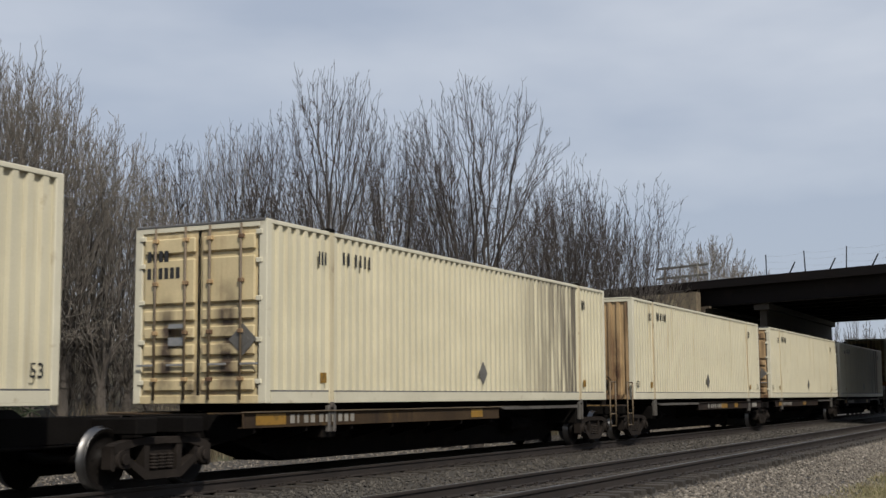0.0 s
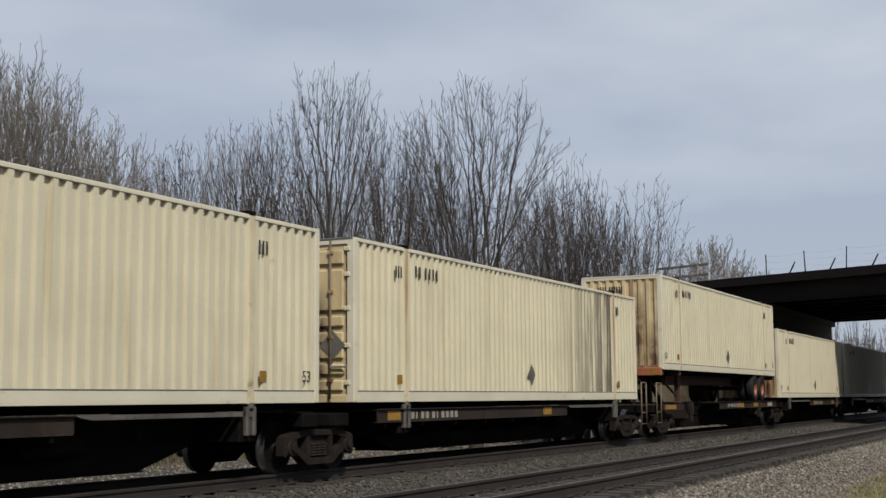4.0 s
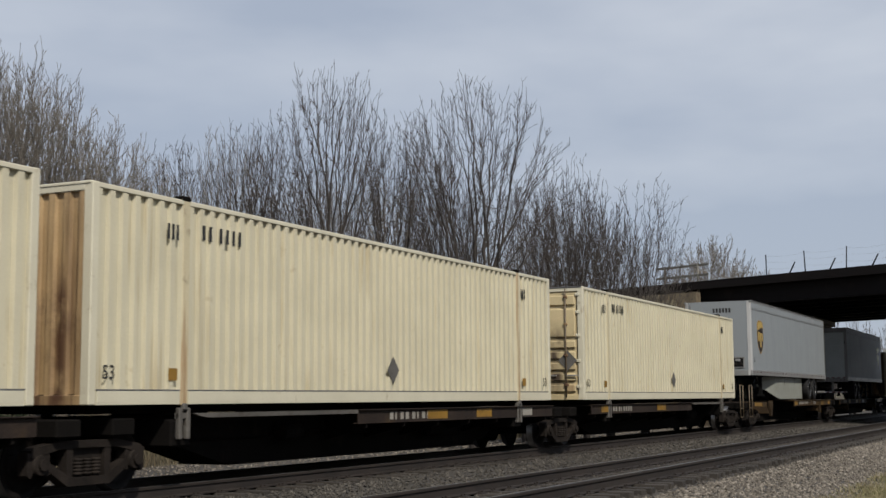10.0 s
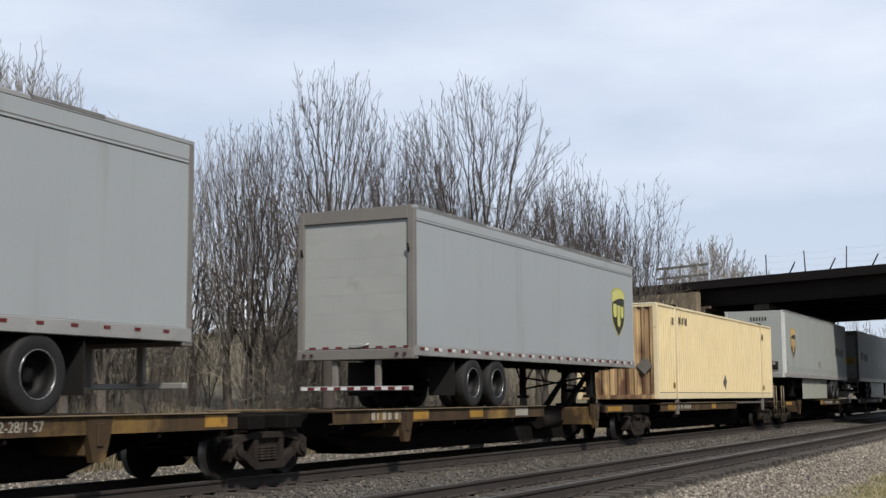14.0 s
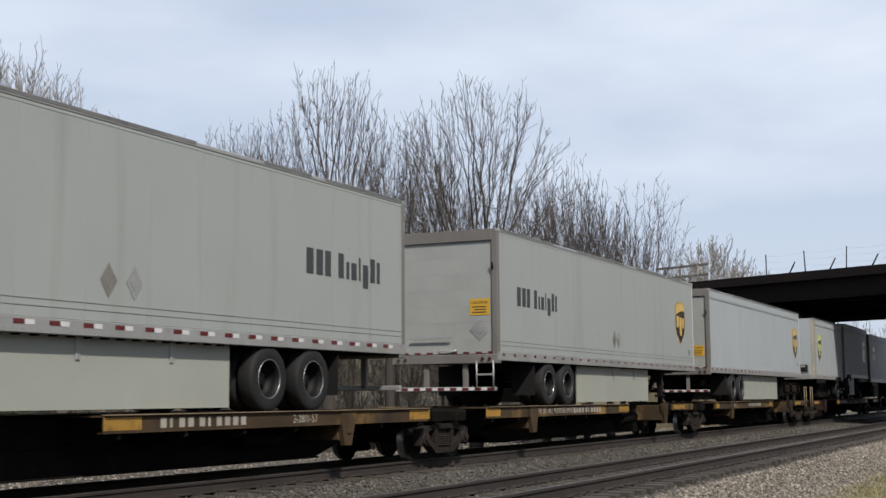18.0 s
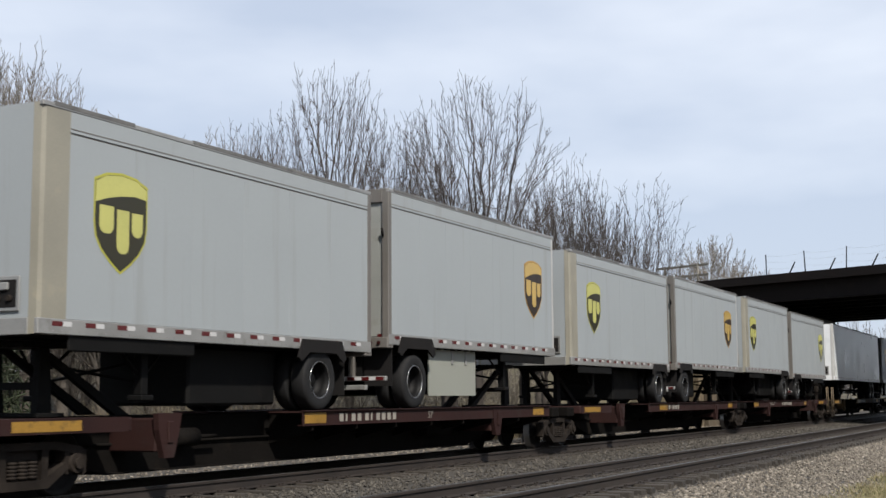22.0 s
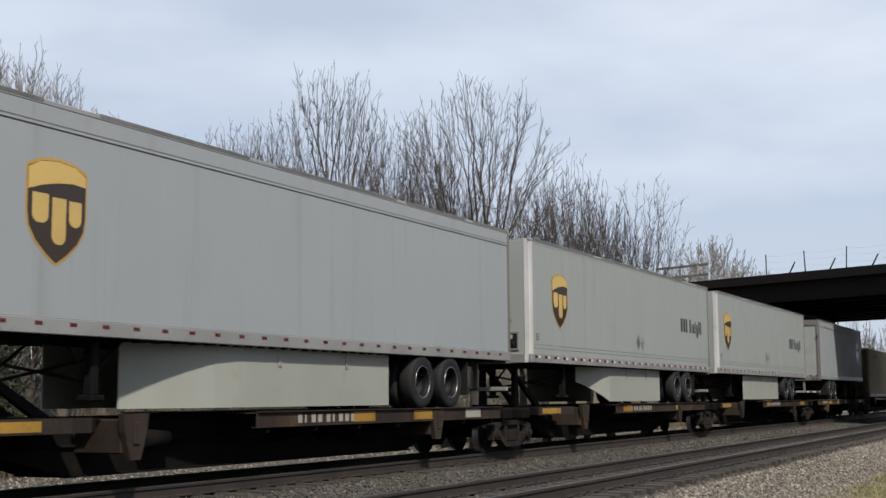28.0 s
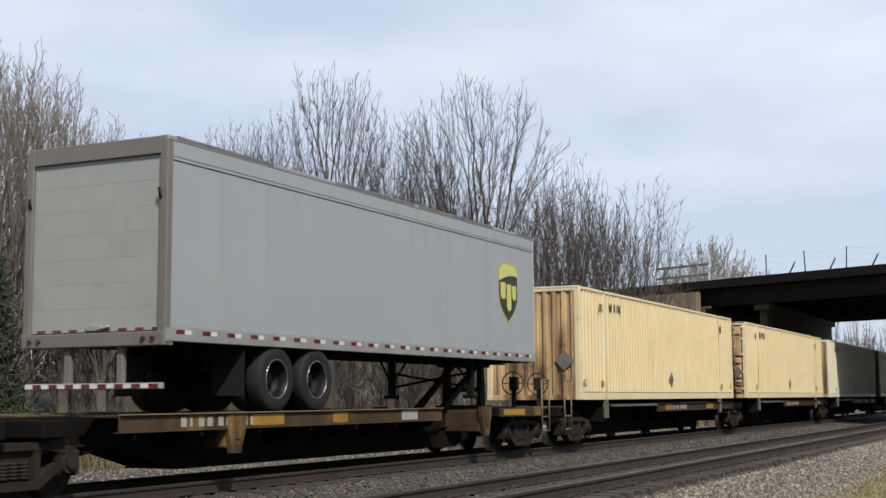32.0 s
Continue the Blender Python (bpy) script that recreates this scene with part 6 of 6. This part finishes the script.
# ---- the train as it is made up ----
CARS = [  # x0, x1, own ends, runway end, raised hitches (x, lean), red, slogan
    (-4.0, 14.75, "", "L", (), 0, ""), (14.75, 34.5, "R", "L", (), 0, ""),
    (34.5, 52.95, "L", "R", (), 0, ""), (52.95, 70.4, "", "L", (), 0, ""), (70.4, 88.75, "R", "L", (), 0, ""),
    (88.75, 107.2, "L", "R", ((91.3, 1),), 0, ""), (107.2, 124.2, "", "R", (), 0, ""), (124.2, 141.8, "", "R", (), 0, ""), (141.8, 158.9, "", "R", (), 0, ""), (158.9, 178.0, "R", "L", (), 0, ""),
    (178.0, 197.5, "L", "R", ((180.1, 1),), 0, "2-28/1-57"), (197.5, 216.6, "", "L", ((214.6, -1),), 0, ""), (216.6, 235.5, "R", "L", (), 0, ""),
    (235.5, 255.5, "L", "R", ((237.7, 1),), 0, "2-28/1-57"), (255.5, 274.6, "", "L", ((272.8, -1),), 0, "TWIN 28 - ALL PURPOSE SPINE CAR"), (274.6, 293.8, "R", "L", ((291.1, -1),), 0, "2-28/1-57"),
    (293.8, 313.6, "L", "R", ((296.5, 1), (311.8, -1)), 1, "57'"), (313.6, 332.45, "", "R", ((315.2, 1), (330.7, -1)), 1, ""), (332.45, 351.3, "R", "L", ((334.0, 1), (349.1, -1)), 1, "2-28' OR 1-57'"),
    (351.3, 370.3, "L", "R", ((353.7, 1),), 0, ""), (370.3, 387.9, "", "R", ((372.1, 1),), 0, ""), (387.9, 405.1, "", "R", ((389.6, 1),), 0, ""), (405.1, 423.4, "", "R", ((407.0, 1),), 0, ""),
    (423.4, 441.0, "R", "L", ((438.4, -1),), 0, ""),
    (441.0, 459.7, "L", "R", (), 0, ""), (459.7, 478.2, "", "R", (), 0, ""), (478.2, 496.5, "", "R", (), 0, ""), (496.5, 515.0, "", "R", (), 0, ""),
]
ZC = 1.146
CLEAN, STAIN, TAN = ("cream", "cream_rust"), ("cream_stained", "cream_sooty"), ("cream_tan", "cream_rust")
SOOT = ("cream", "cream_sooty")
BOXES = [  # left end, paint, what the leading end is, has the size figures
    (-3.75, CLEAN, "ribs", True), (16.95, STAIN, "doors", False), (35.55, CLEAN, "ribs", True), (53.85, CLEAN, "doors", True), (71.15, STAIN, "doors", False), (107.0, CLEAN, "ribs", True),
    (124.4, CLEAN, "ribs", False), (141.5, CLEAN, "ribs", True), (159.95, SOOT, "doors", True), (218.05, TAN, "ribs", False), (442.6, TAN, "ribs", True), (461.0, TAN, "doors", False),
    (479.5, CLEAN, "ribs", False), (497.8, CLEAN, "doors", False)]
for i, (x0, x1, ends, deck_end, raised, red, slogan) in enumerate(CARS):
    load = [x for x, *_ in BOXES if x0 < x + CL / 2 < x1]
    spine_car(x0, x1, ends, deck_end, bool(red), raised, slogan, i, load[0] if load else None)

for x, paint, end, number in BOXES:
    container(x, ZC, paint, end, number, {"doors": "cream ribbed steel shipping container with sooty rusted doors", "ribs": "cream ribbed steel shipping container with rust-streaked end"}[end])
container(89.95, 2.04, ("cream", "cream_browned"), "ribs", True, "cream ribbed steel shipping container riding on a road chassis")
chassis(89.95)

SHUT = "light grey box trailer with badge and shut roll-up door"
GREY = "light grey box trailer with a brown and gold shield badge"
trailer(179.0, "L", (11.9, 13.15), "trailer", badge=1.62, skirt=(3.4, 10.8), label=GREY)
trailer(202.05, "R", (2.75, 4.0), "trailer", 13.7, badge=12.3, lime=True, label=SHUT, band=0.32, corner=0.12, tape=True)
trailer(237.0, "L", (11.85, 13.15), "trailer_warm", 16.35, badge=1.77, skirt=(4.6, 11.0), words=12.88, label="warm grey box trailer with a shield badge and dark lettering", diamonds=(8.03, 8.55), band=0.12, tape=True)
trailer(257.7, "R", (3.1, 4.35), "trailer_warm", badge=14.52, words=1.12, skirt=(5.4, 11.5), label="warm grey box trailer with a shield badge and dark lettering", diamonds=(7.95, 8.3), band=0.12, caution=True)
trailer(275.85, "R", (3.3, 4.55), "trailer_light", badge=15.0, skirt=(5.5, 11.7), label="light grey box trailer with shield badge and yellow sign", caution=True, tape=True)
PUP = "short grey pup trailer with a shield badge"
trailer(295.45, "L", (6.6,), "trailer_light", 8.3, badge=1.5, lime=True, label=PUP, tape=True, corner=0.5, corner_paint="post_tan", gear=2.4)
trailer(304.4, "R", (1.1,), "trailer_light", 8.45, badge=7.1, lift=0.17, label=PUP, tape=True, gear=6.0, skirt=(2.0, 4.2))
trailer(313.95, "L", (7.55,), "trailer_light", 8.65, badge=1.75, lime=True, label=PUP, tape=True, corner=0.5, corner_paint="post_tan", gear=2.4)
trailer(323.3, "R", (1.1,), "trailer_light", 8.4, badge=6.9, lift=0.08, label=PUP, tape=True, gear=6.0)
trailer(333.0, "L", (7.0,), "trailer_light", 8.1, badge=1.3, lime=True, lift=0.1, label=PUP, tape=True, corner=0.5, corner_paint="post_tan", gear=2.4)
trailer(341.75, "R", (1.1,), "trailer_light", 8.4, badge=7.22, lime=True, label=PUP, tape=True, gear=6.0)
trailer(352.7, "L", (12.6, 13.8), "trailer_white", 16.9, label="plain white box trailer with no badge", band=0.10, plain=True)
trailer(371.15, "L", (11.9, 13.15), "trailer", badge=1.8, skirt=(3.75, 10.8), label=GREY)
trailer(388.5, "L", (12.2, 13.45), "trailer_warm", badge=1.93, skirt=(4.6, 10.8), words=12.7, label="warm grey box trailer with a shield badge and dark lettering", diamonds=(8.2, 8.6), band=0.12, tape=True)
trailer(405.9, "L", (11.7, 12.95), "trailer_warm", badge=1.48, skirt=(4.4, 10.75), words=12.58, label="warm grey box trailer with a shield badge and dark lettering", diamonds=(7.85, 8.3), band=0.12, tape=True)
trailer(425.9, "R", (2.85, 4.05), "trailer", 13.7, badge=12.1, lime=True, label=SHUT, corner=0.12, tape=True)


# ---- ties of both tracks ----
def tie_geo():
    return Geo().box(-0.11, 0.11, -1.3, 1.3, -0.36, -0.185, 0.012)


def plate_geo():
    g = Geo().box(-0.09, 0.09, -0.17, 0.17, -0.185, -0.172, 0.004)
    for x in (-0.05, 0.05):
        for y in (-0.10, 0.10):
            g.box(x - 0.014, x + 0.014, y - 0.014, y + 0.014, -0.172, -0.145)
    return g


rng_t = random.Random(2)
tie_mesh, plate_mesh = tie_geo().mesh("tie"), plate_geo().mesh("tie_plate")
for track, count in ((track_near, 150), (track_far, 130)):
    for k in range(count):
        x = 8 + 0.56 * k + rng_t.uniform(-0.03, 0.03)
        tie = part("tie", tie_mesh, "tie", track, loc=(x, rng_t.uniform(-0.04, 0.04), rng_t.uniform(-0.008, 0.006)))
        if k < 70:
            for s in (-1, 1):
                part("tie_plate", plate_mesh, "rail_side", tie, loc=(0, s * 0.7545, 0))


def motions():
    """The train rolls forward; its wheels turn with it."""
    for ob, x in MOVING:
        z = ob.location.z
        walk(ob, [(t, pose(x - run, TRACK_Y, z)) for t, run in RUN])
    times = [t for t, _ in RUN]
    runs = [r for _, r in RUN]
    steps = [(k / FPS, np.interp(k / FPS, times, runs)) for k in range(32 * FPS + 1)]
    walk(WHEELSETS[0], [(t, pose(0, 0, 0, 0, -math.degrees(run / 0.42) % 360.0, 0)) for t, run in steps])
    turning = WHEELSETS[0].animation_data
    for ob in WHEELSETS[1:]:          # all wheels turn alike
        ob.rotation_mode = "QUATERNION"
        keys = ob.animation_data_create()
        keys.action = turning.action
        keys.action_slot = turning.action_slot


motions()
